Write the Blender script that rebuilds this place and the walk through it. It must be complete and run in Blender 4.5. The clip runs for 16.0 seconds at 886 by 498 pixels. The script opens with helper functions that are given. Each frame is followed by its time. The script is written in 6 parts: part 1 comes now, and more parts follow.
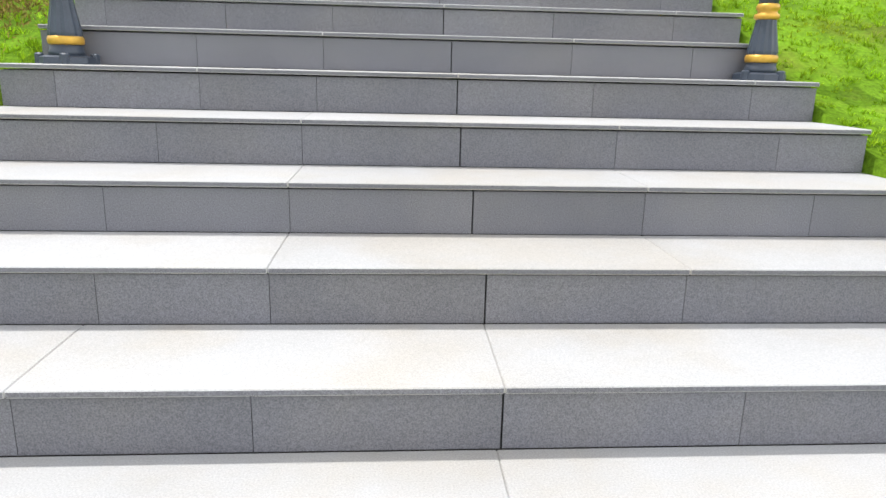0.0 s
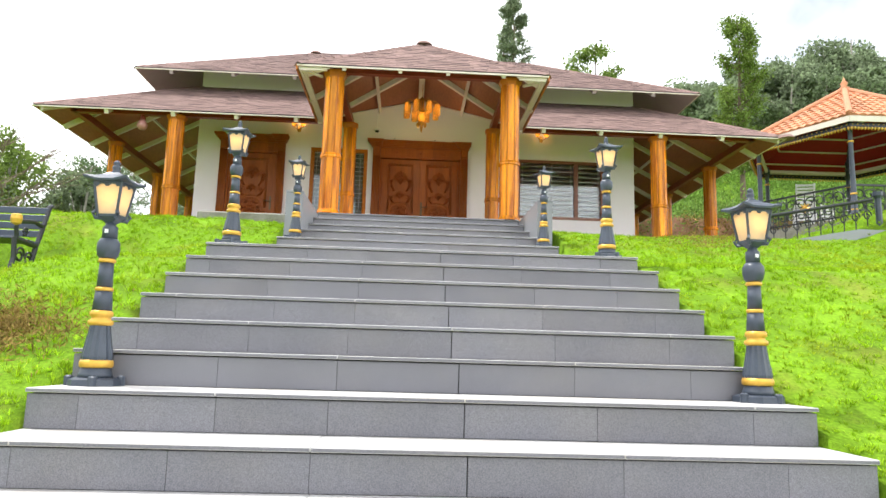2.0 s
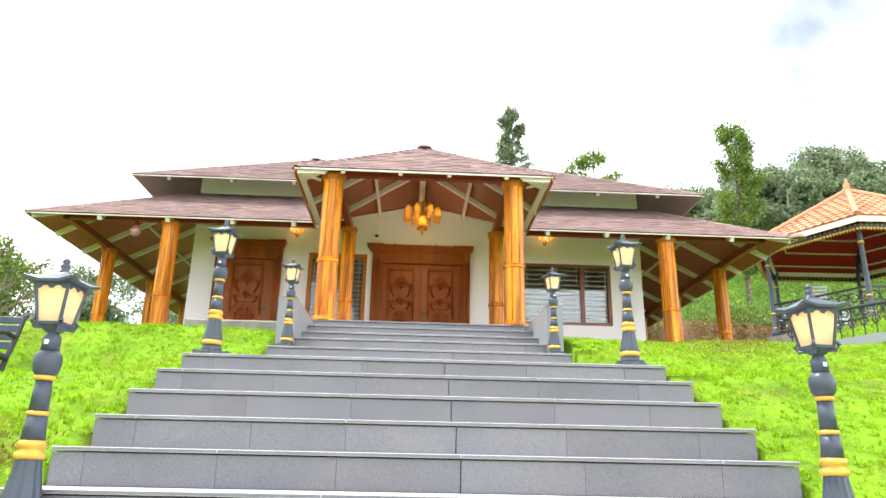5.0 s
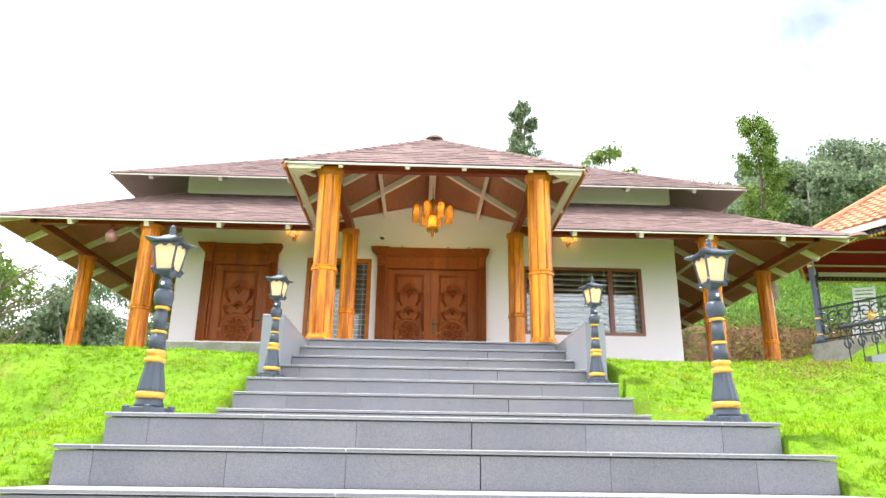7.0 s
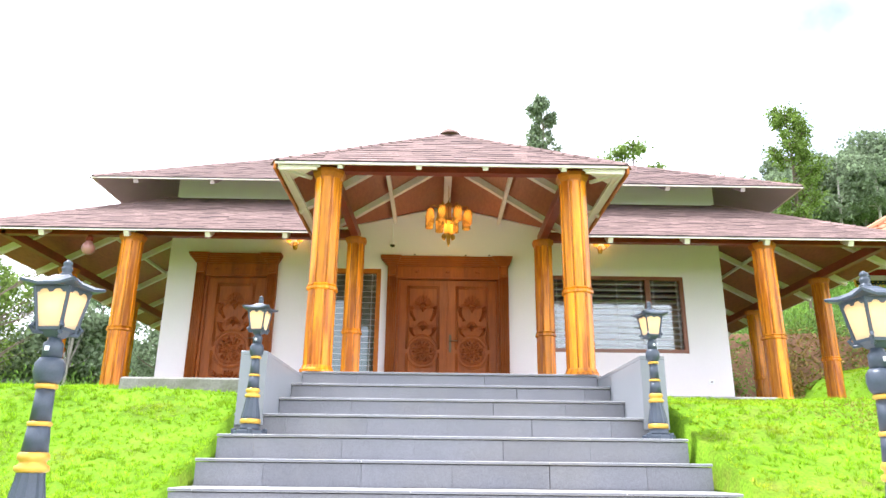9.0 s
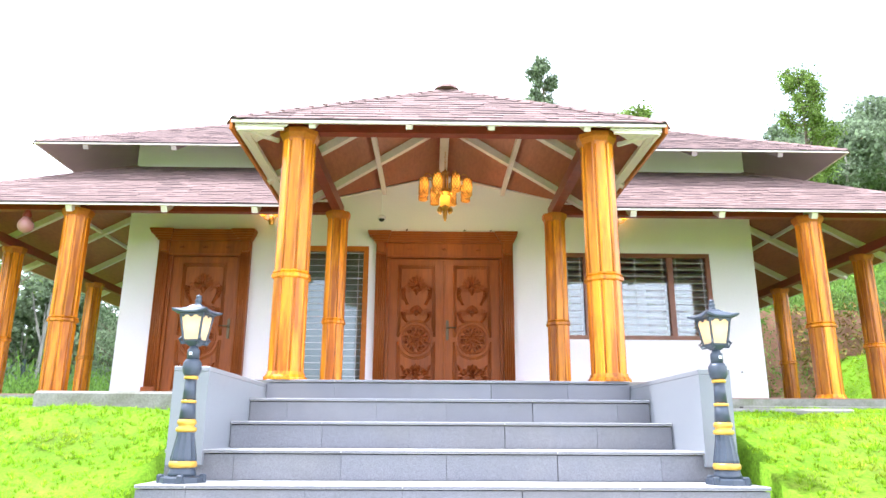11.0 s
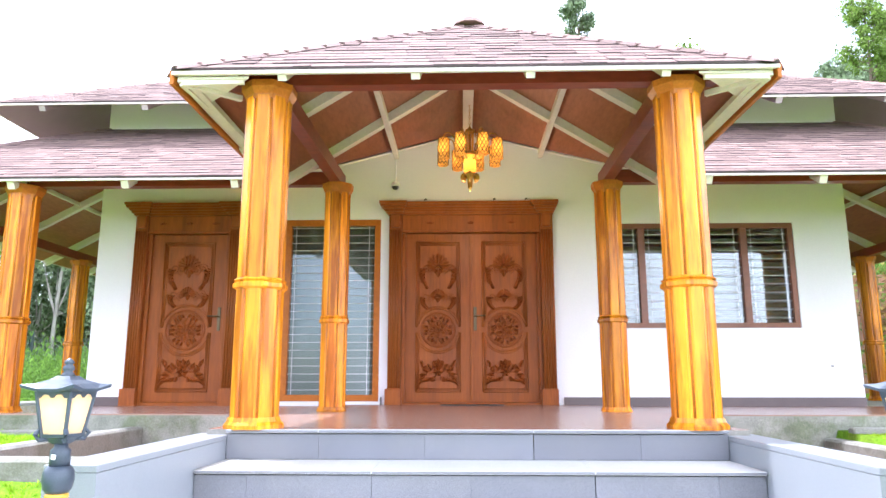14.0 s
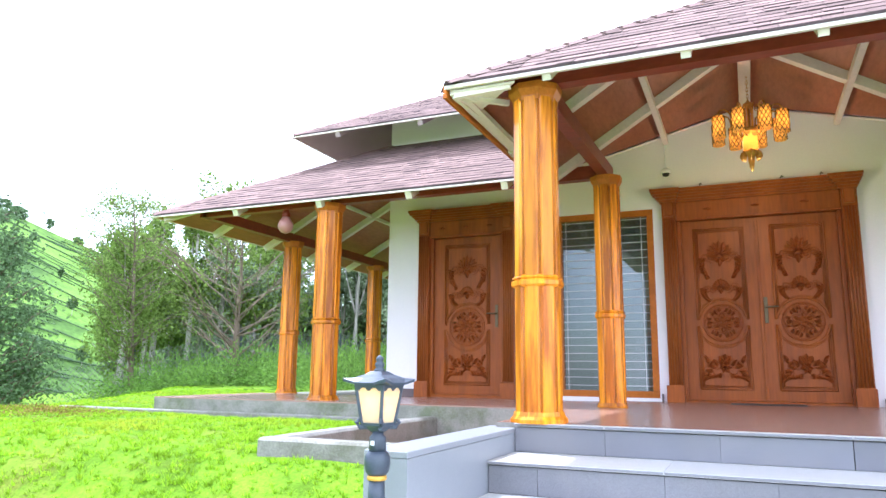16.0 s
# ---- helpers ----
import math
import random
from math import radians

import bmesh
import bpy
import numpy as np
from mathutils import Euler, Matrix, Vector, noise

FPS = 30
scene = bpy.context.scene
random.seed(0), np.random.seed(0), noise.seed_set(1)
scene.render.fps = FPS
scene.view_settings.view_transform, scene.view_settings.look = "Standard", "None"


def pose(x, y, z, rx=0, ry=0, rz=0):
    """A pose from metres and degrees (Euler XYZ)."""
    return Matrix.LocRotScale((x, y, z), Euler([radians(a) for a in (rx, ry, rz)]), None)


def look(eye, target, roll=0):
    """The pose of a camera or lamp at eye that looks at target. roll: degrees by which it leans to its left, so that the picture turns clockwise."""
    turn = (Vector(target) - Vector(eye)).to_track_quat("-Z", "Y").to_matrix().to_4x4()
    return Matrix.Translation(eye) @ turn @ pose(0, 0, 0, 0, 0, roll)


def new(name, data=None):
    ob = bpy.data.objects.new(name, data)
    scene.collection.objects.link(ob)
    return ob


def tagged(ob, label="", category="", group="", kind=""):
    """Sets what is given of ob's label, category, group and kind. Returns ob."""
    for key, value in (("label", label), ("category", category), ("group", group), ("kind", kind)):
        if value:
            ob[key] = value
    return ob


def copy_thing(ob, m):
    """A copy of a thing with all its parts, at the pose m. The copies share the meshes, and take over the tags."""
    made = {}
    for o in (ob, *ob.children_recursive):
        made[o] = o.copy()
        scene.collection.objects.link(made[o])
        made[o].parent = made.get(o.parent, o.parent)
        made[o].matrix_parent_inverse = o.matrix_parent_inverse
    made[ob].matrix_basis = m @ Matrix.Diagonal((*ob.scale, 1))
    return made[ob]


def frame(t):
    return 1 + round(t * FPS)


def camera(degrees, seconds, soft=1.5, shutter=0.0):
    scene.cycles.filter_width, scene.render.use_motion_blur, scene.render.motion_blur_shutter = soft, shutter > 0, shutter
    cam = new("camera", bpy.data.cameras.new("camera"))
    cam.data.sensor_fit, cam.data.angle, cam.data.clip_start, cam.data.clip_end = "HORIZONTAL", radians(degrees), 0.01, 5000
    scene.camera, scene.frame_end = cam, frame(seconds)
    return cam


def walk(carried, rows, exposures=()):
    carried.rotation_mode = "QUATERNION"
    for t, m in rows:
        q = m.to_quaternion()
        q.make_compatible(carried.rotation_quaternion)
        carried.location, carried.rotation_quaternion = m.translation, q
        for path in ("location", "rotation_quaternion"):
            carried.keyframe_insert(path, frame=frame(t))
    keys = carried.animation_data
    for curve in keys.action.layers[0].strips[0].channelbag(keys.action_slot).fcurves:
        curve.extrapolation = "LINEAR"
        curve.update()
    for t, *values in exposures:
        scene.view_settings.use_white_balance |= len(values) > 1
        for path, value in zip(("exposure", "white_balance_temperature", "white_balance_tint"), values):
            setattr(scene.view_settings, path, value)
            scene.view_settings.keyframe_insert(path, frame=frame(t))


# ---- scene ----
cam = camera(65.0, 16.0)
PATH = [
    (0, (0.844, 0.33, 0.857), (0.987, 2.261, 0.353), 1.4),
    (0.5, (0.837, 0.311, 0.906), (0.979, 2.27, 0.525), 1.5),
    (1, (0.833, 0.293, 0.943), (0.967, 2.283, 0.803), 1.6),
    (1.5, (0.837, 0.27, 0.977), (0.953, 2.265, 1.066), 1.6),
    (2, (0.847, 0.247, 1.004), (0.943, 2.221, 1.314), 1.65),
    (2.5, (0.847, 0.224, 1.023), (0.931, 2.164, 1.505), 1.5),
    (3, (0.852, 0.223, 1.028), (0.925, 2.133, 1.615), 1.5),
    (3.5, (0.852, 0.234, 1.021), (0.921, 2.136, 1.634), 1.5),
    (4, (0.851, 0.304, 1.004), (0.927, 2.207, 1.615), 1.4),
    (6.5, (0.835, 1.766, 1.456), (0.916, 3.67, 2.061), 1.0),
    (7, (0.822, 2.051, 1.589), (0.882, 3.957, 2.193), 0.8),
    (7.5, (0.831, 2.33, 1.714), (0.867, 4.236, 2.319), 0.9),
    (8, (0.842, 2.63, 1.857), (0.867, 4.536, 2.46), 0.8),
    (8.5, (0.826, 2.922, 2.004), (0.841, 4.83, 2.604), 0.7),
    (11, (0.826, 4.461, 2.6), (0.857, 6.394, 3.113), 0.3),
    (11.5, (0.837, 4.748, 2.73), (0.874, 6.695, 3.187), 0.4),
    (12, (0.842, 5.031, 2.845), (0.877, 6.981, 3.287), 0.3),
    (12.5, (0.835, 5.304, 2.982), (0.855, 7.257, 3.414), 0.3),
    (13, (0.861, 5.575, 3.106), (0.859, 7.532, 3.519), 0.2),
    (13.5, (0.872, 5.798, 3.19), (0.841, 7.759, 3.583), 0.2),
    (14, (0.899, 5.93, 3.29), (0.844, 7.895, 3.659), 0.0),
    (14.5, (0.91, 5.961, 3.31), (0.717, 7.919, 3.672), 0.1),
    (15, (0.885, 5.964, 3.306), (0.425, 7.878, 3.66), 0.4),
    (15.5, (0.861, 5.941, 3.302), (0.167, 7.784, 3.651), 0.4),
    (16, (0.848, 5.928, 3.301), (0.06, 7.732, 3.65), 0.6),
]
EXPOSURES = [(0, 0.38, 6200, 11), (1, 0.6, 6250, 12), (1.5, 0.75, 6300, 12), (2.5, 1.0, 6300, 11), (3.5, 1.13, 6250, 11), (4, 1.17, 6250, 11), (7, 1.32, 6050, 13), (8.5, 1.42, 5900, 14), (11, 1.72, 5550, 15), (14, 1.83, 5450, 15), (16, 1.53, 5250, 15)]
walk(cam, [(t, look(eye, target, roll)) for t, eye, target, roll in PATH], EXPOSURES)

# ---- sky and sun ----
SUN_TO = Vector((-0.85, 0.35, 2.32)).normalized()
world = bpy.data.worlds.new("sky")
scene.world = world
world.use_nodes = True
wn, wl = world.node_tree.nodes, world.node_tree.links
wn.clear()
w_out = wn.new("ShaderNodeOutputWorld")
w_bg = wn.new("ShaderNodeBackground")
w_sky = wn.new("ShaderNodeTexSky")
w_sky.sky_type, w_sky.sun_disc = "NISHITA", False
w_sky.sun_elevation = math.asin(SUN_TO.z)
w_sky.sun_rotation = math.atan2(SUN_TO.x, SUN_TO.y)
w_co = wn.new("ShaderNodeTexCoord")
w_noise = wn.new("ShaderNodeTexNoise")
w_noise.inputs["Scale"].default_value = 1.47
w_noise.inputs["Detail"].default_value = 7
w_noise.inputs["Roughness"].default_value = 0.5
w_ramp = wn.new("ShaderNodeMapRange")
w_ramp.inputs["From Min"].default_value, w_ramp.inputs["From Max"].default_value = 0.33, 0.54
w_ramp.inputs["To Min"].default_value = 0.06
w_mix = wn.new("ShaderNodeMix")
w_mix.data_type = "RGBA"
w_gain = wn.new("ShaderNodeMix")
w_gain.data_type, w_gain.blend_type = "RGBA", "MULTIPLY"
w_gain.inputs[0].default_value = 1.0
w_gain.inputs[7].default_value = (0.045, 0.045, 0.043, 1)
wl.new(w_co.outputs["Generated"], w_noise.inputs["Vector"])
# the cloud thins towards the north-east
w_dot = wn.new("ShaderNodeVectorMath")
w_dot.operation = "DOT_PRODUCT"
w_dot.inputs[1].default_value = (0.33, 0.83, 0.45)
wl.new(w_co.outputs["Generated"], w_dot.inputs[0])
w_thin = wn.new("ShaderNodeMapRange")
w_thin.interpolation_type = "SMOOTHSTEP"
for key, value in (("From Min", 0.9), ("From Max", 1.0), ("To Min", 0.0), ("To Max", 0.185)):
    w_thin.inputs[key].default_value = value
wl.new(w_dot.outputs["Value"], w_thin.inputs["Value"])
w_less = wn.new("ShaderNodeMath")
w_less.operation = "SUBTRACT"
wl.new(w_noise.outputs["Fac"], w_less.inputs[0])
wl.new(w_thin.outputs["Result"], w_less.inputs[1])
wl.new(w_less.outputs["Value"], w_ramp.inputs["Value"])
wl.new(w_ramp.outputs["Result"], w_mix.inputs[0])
wl.new(w_sky.outputs["Color"], w_gain.inputs[6])
wl.new(w_gain.outputs[2], w_mix.inputs[6])
w_mix.inputs[7].default_value = (1.0, 1.0, 1.0, 1)
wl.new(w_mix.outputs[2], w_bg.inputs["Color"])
w_bg.inputs["Strength"].default_value = 1.6
wl.new(w_bg.outputs["Background"], w_out.inputs["Surface"])
sun = new("sun", bpy.data.lights.new("sun", "SUN"))
sun.data.energy, sun.data.angle, sun.data.color = 2.9, radians(1.5), (1.0, 0.96, 0.9)
sun.matrix_world = look(SUN_TO * 40, (0, 0, 0))

# ---- materials ----
def material(name, base, rough=0.6, metal=0.0, vary=0.0, scale=4.0, fine=0.0, fine_scale=120.0, bump=0.0,
             stretch=(1, 1, 1), second=None, second_scale=1.2, second_amount=0.5, by_piece=0.0, spec=0.5, emit=None, power=0.0,
             second_sharp=(0.45, 0.62), island=False, through_light=0.0):
    """A surface of a base colour that varies at two scales, with a second colour in stains and a fine relief."""
    m = bpy.data.materials.new(name)
    m.use_nodes = True
    n, l = m.node_tree.nodes, m.node_tree.links
    bsdf = n["Principled BSDF"]
    bsdf.inputs["Roughness"].default_value = rough
    bsdf.inputs["Metallic"].default_value = metal
    bsdf.inputs["Specular IOR Level"].default_value = spec
    mp = n.new("ShaderNodeMapping")
    mp.inputs["Scale"].default_value = stretch
    geo = n.new("ShaderNodeNewGeometry")
    l.new(geo.outputs["Position"], mp.inputs["Vector"])
    info = n.new("ShaderNodeObjectInfo")

    def noise_node(s, detail=4, rough_=0.6):
        t = n.new("ShaderNodeTexNoise")
        t.inputs["Scale"].default_value, t.inputs["Detail"].default_value = s, detail
        t.inputs["Roughness"].default_value = rough_
        l.new(mp.outputs["Vector"], t.inputs["Vector"])
        return t

    def mixed(a, b, fac, kind="MIX"):
        x = n.new("ShaderNodeMix")
        x.data_type, x.blend_type = "RGBA", kind
        for s, v in ((0, fac), (6, a), (7, b)):
            if isinstance(v, bpy.types.NodeSocket):
                l.new(v, x.inputs[s])
            else:
                x.inputs[s].default_value = (*v, 1) if isinstance(v, tuple) else v
        return x.outputs[2]

    def ranged(value, a, b, c, d):
        r = n.new("ShaderNodeMapRange")
        for s, v in (("From Min", a), ("From Max", b), ("To Min", c), ("To Max", d)):
            r.inputs[s].default_value = v
        l.new(value, r.inputs["Value"])
        return r.outputs["Result"]

    col = base
    if second:
        col = mixed(col, second, ranged(noise_node(second_scale, 6, 0.65).outputs["Fac"], *second_sharp, 0, second_amount))
    if vary:
        g = ranged(noise_node(scale).outputs["Fac"], 0.25, 0.75, 1 - vary, 1 + vary)
        col = mixed(col, g, 1.0, "MULTIPLY")
    if fine:
        g = ranged(noise_node(fine_scale, 2).outputs["Fac"], 0.3, 0.7, 1 - fine, 1 + fine)
        col = mixed(col, g, 1.0, "MULTIPLY")
    if by_piece:
        g = ranged(geo.outputs["Random Per Island"] if island else info.outputs["Random"], 0, 1, 1 - by_piece, 1 + by_piece)
        col = mixed(col, g, 1.0, "MULTIPLY")
    if isinstance(col, bpy.types.NodeSocket):
        l.new(col, bsdf.inputs["Base Color"])
    else:
        bsdf.inputs["Base Color"].default_value = (*col, 1)
    if bump:
        b = n.new("ShaderNodeBump")
        b.inputs["Strength"].default_value, b.inputs["Distance"].default_value = bump, 0.01
        l.new(noise_node(fine_scale if fine else scale * 6, 3).outputs["Fac"], b.inputs["Height"])
        l.new(b.outputs["Normal"], bsdf.inputs["Normal"])
    if through_light:
        # thin leaves let part of the light through
        trans = n.new("ShaderNodeBsdfTranslucent")
        both = n.new("ShaderNodeMixShader")
        both.inputs[0].default_value = through_light
        if isinstance(col, bpy.types.NodeSocket):
            l.new(col, trans.inputs["Color"])
        l.new(bsdf.outputs[0], both.inputs[1])
        l.new(trans.outputs[0], both.inputs[2])
        l.new(both.outputs[0], n["Material Output"].inputs["Surface"])
    if emit:
        bsdf.inputs["Emission Color"].default_value = (*emit, 1)
        bsdf.inputs["Emission Strength"].default_value = power
    return m


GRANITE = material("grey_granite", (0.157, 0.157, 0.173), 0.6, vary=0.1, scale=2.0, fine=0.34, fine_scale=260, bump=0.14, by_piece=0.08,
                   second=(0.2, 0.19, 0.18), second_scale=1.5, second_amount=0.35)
# same granite as the risers; the sunlit brightness is put into this paler colour
GRANITE_SUNLIT = material("sunlit_granite_top", (0.42, 0.415, 0.405), 0.7, vary=0.06, scale=2.0, fine=0.14, fine_scale=220, bump=0.1, by_piece=0.05,
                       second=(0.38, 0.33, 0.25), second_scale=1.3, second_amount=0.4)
PARAPET = material("smooth_grey_granite", (0.235, 0.245, 0.262), 0.4, vary=0.05, scale=1.5, fine=0.1, fine_scale=240, by_piece=0.04)
JOINT = material("dark_joint_mortar", (0.07, 0.065, 0.06), 0.9, vary=0.2, scale=20)
WALL = material("white_wall_paint", (0.77, 0.733, 0.743), 0.75, vary=0.03, scale=0.8, fine=0.02, fine_scale=60, bump=0.05)
WHITE_TRIM = material("cream_painted_timber", (0.66, 0.6, 0.51), 0.5, vary=0.06, scale=3, fine=0.05, fine_scale=40)
SOFFIT = material("brown_soffit_board", (0.28, 0.1, 0.048), 0.45, spec=0.3, vary=0.18, scale=1.5, fine=0.15, fine_scale=30, stretch=(1, 0.25, 1))
SOFFIT_GREY = material("mauve_soffit_board", (0.36, 0.3, 0.3), 0.7, vary=0.08, scale=2)
BEAM = material("red_brown_beam_timber", (0.19, 0.036, 0.018), 0.4, spec=0.25, vary=0.2, scale=3, fine=0.15, fine_scale=30, stretch=(0.3, 1, 1))
TEAK = material("varnished_orange_teak", (0.72, 0.25, 0.006), 0.24, spec=0.28, vary=0.35, scale=5, fine=0.18, fine_scale=38, stretch=(1, 1, 0.08),
                second=(0.29, 0.066, 0.003), second_scale=13, second_amount=0.85, second_sharp=(0.44, 0.6), by_piece=0.28)
TEAK_DARK = material("varnished_brown_teak_band", (0.4, 0.12, 0.01), 0.35, spec=0.22, vary=0.2, scale=6, fine=0.15, fine_scale=60)
DOOR = material("carved_teak_door", (0.285, 0.077, 0.011), 0.4, spec=0.22, vary=0.2, scale=4, fine=0.16, fine_scale=45, stretch=(1, 1, 0.1),
                second=(0.19, 0.05, 0.014), second_scale=6, second_amount=0.6)
DOOR_CARVING = material("darkened_teak_carving", (0.22, 0.052, 0.008), 0.42, spec=0.22, vary=0.2, scale=10, fine=0.15, fine_scale=70)
WINDOW_WOOD = material("dark_teak_window_frame", (0.2, 0.07, 0.03), 0.4, vary=0.2, scale=4, fine=0.15, fine_scale=50)
SHINGLE = material("red_brown_shingle", (0.205, 0.135, 0.118), 0.92, spec=0.2, vary=0.12, scale=2.5, fine=0.2, fine_scale=160, bump=0.15, by_piece=0.24, island=True)
SHINGLE_PIECE = material("red_brown_shingle_tab", (0.205, 0.135, 0.118), 0.92, spec=0.2, vary=0.12, scale=2.5, fine=0.2, fine_scale=160, bump=0.15, by_piece=0.24)
# dark asphalt butts, with the shadow line under each course in the colour
SHINGLE_EDGE = material("shingle_butt_with_shadow", (0.09, 0.065, 0.07), 0.95)
DECK = material("dark_roof_deck", (0.06, 0.04, 0.04), 0.9, vary=0.1)
CLAY = material("orange_clay_tile", (0.48, 0.205, 0.1), 0.75, vary=0.15, scale=3, fine=0.1, fine_scale=60, by_piece=0.2, island=True)
IRON = material("slate_grey_painted_iron", (0.042, 0.054, 0.074), 0.4, vary=0.15, scale=12, fine=0.1, fine_scale=150, spec=0.5)
BLACK_IRON = material("black_painted_iron", (0.016, 0.018, 0.022), 0.4, vary=0.1, scale=10)
GOLD = material("gold_paint", (0.62, 0.36, 0.05), 0.38, metal=0.35, vary=0.15, scale=30)
BRASS = material("antique_brass", (0.5, 0.29, 0.08), 0.3, metal=0.9, vary=0.2, scale=40)
BRONZE = material("dark_bronze", (0.13, 0.095, 0.05), 0.4, metal=0.7, vary=0.2, scale=40)
STEEL = material("brushed_steel", (0.4, 0.38, 0.33), 0.35, metal=0.9)
BULB = material("warm_bulb", (0.9, 0.7, 0.3), 0.5, emit=(1.0, 0.62, 0.16), power=7.0)
AMBER = material("amber_mosaic_glass", (0.82, 0.46, 0.1), 0.2, vary=0.1, scale=60, through_light=0.6, emit=(1.0, 0.58, 0.14), power=0.05)
CONCRETE = material("weathered_concrete", (0.26, 0.245, 0.215), 0.9, vary=0.25, scale=3, fine=0.15, fine_scale=60, bump=0.4,
                    second=(0.12, 0.115, 0.08), second_scale=3.0, second_amount=0.8)
MOSSY = material("damp_mossy_concrete", (0.25, 0.24, 0.2), 0.9, vary=0.25, scale=4, fine=0.15, fine_scale=60, bump=0.4,
                 second=(0.09, 0.11, 0.04), second_scale=3.0, second_amount=0.7)
FLOOR_TILE = material("brown_glazed_floor_tile", (0.3, 0.18, 0.135), 0.25, vary=0.15, scale=3, fine=0.08, fine_scale=40, by_piece=0.1)
SKIRT = material("dark_grey_skirting_tile", (0.12, 0.09, 0.085), 0.5, vary=0.1)
SOIL = material("red_brown_soil", (0.22, 0.11, 0.06), 0.95, vary=0.3, scale=4, fine=0.2, fine_scale=30, bump=0.5)
LAWN = material("lawn_soil_and_grass", (0.125, 0.235, 0.01), 0.95, spec=0.1, vary=0.4, scale=2.5, fine=0.3, fine_scale=50, bump=0.5,
                second=(0.16, 0.12, 0.03), second_scale=1.8, second_amount=0.5, second_sharp=(0.52, 0.68))
GRASS = material("fresh_grass_blades", (0.27, 0.44, 0.012), 0.8, spec=0.12, through_light=0.25, vary=0.45, scale=9.0, by_piece=0.35, island=True,
                 second=(0.38, 0.4, 0.03), second_scale=1.6, second_amount=0.7, second_sharp=(0.5, 0.66))
LEAF = material("mid_green_leaves", (0.12, 0.185, 0.08), 0.7, spec=0.15, through_light=0.4, vary=0.25, scale=1.0, by_piece=0.5, island=True)
LEAF_PALE = material("pale_green_leaves", (0.17, 0.245, 0.05), 0.7, spec=0.15, through_light=0.4, vary=0.2, scale=1.0, by_piece=0.45, island=True)
LEAF_GREY = material("grey_green_gum_leaves", (0.21, 0.265, 0.15), 0.75, spec=0.15, through_light=0.45, vary=0.25, scale=0.3, by_piece=0.5, island=True)
FERN = material("bright_fern_leaves", (0.15, 0.26, 0.045), 0.7, spec=0.15, through_light=0.4, vary=0.25, scale=1.0, by_piece=0.4, island=True)
BARK = material("grey_brown_bark", (0.15, 0.11, 0.075), 0.9, vary=0.25, scale=6, bump=0.4)
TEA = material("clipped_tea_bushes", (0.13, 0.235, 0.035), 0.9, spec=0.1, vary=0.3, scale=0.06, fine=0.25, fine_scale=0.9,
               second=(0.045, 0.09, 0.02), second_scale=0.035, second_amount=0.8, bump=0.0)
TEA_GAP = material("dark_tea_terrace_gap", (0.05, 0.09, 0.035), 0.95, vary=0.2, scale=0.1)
MAROON = material("maroon_painted_ceiling", (0.27, 0.014, 0.018), 0.6, spec=0.15, vary=0.1)
WHITE_PLASTIC = material("white_plastic", (0.8, 0.8, 0.8), 0.4, vary=0.02)
SLAT_PAINT = material("navy_painted_bench_slat", (0.035, 0.05, 0.08), 0.4, vary=0.15, scale=8)
GREEN_PAINT = material("dark_green_fence_paint", (0.02, 0.035, 0.03), 0.5)
WIRE = material("galvanised_wire", (0.16, 0.17, 0.17), 0.5, metal=0.6)
BLIND = material("tan_window_blind", (0.34, 0.29, 0.21), 0.7, vary=0.15, scale=3)
PINK = material("pink_globe_glass", (0.36, 0.17, 0.15), 0.35)
DARK_ROOM = material("dim_room_paint", (0.25, 0.24, 0.22), 0.8)
# tone of the dim room seen through the tall window, on an added sheet
ROOM_BACKING = material("grey_green_room_backing", (0.33, 0.37, 0.34), 0.85, vary=0.12, scale=6, stretch=(6, 1, 0.3))
PALE_BARK = material("pale_gum_bark", (0.36, 0.33, 0.28), 0.85, vary=0.25, scale=2)


def glass_material(name, tint, gloss_ior):
    m = bpy.data.materials.new(name)
    m.use_nodes = True
    n, l = m.node_tree.nodes, m.node_tree.links
    n.clear()
    out = n.new("ShaderNodeOutputMaterial")
    mix = n.new("ShaderNodeMixShader")
    clear = n.new("ShaderNodeBsdfTransparent")
    clear.inputs["Color"].default_value = (*tint, 1)
    shine = n.new("ShaderNodeBsdfGlossy")
    shine.inputs["Roughness"].default_value = 0.02
    fres = n.new("ShaderNodeFresnel")
    fres.inputs["IOR"].default_value = gloss_ior
    l.new(fres.outputs["Fac"], mix.inputs[0])
    l.new(clear.outputs[0], mix.inputs[1])
    l.new(shine.outputs[0], mix.inputs[2])
    l.new(mix.outputs[0], out.inputs["Surface"])
    return m


DRY = material("dry_brown_grass", (0.24, 0.17, 0.05), 0.9, spec=0.1, vary=0.3, scale=4, by_piece=0.5, island=True)
LAMP_GLASS = material("lit_frosted_lamp_glass", (0.72, 0.64, 0.49), 0.55, vary=0.05, scale=20, through_light=0.55, emit=(1.0, 0.68, 0.28), power=0.035)
GLASS = glass_material("window_glass", (0.8, 0.86, 0.86), 2.0)


# ---- mesh helpers ----
def thing(name, label, category, at=(0, 0, 0), group="", kind="", turn=0):
    ob = new(name)
    ob.matrix_basis = pose(*at, 0, 0, turn)
    ob.empty_display_size = 0.1
    return tagged(ob, label, category, group, kind)


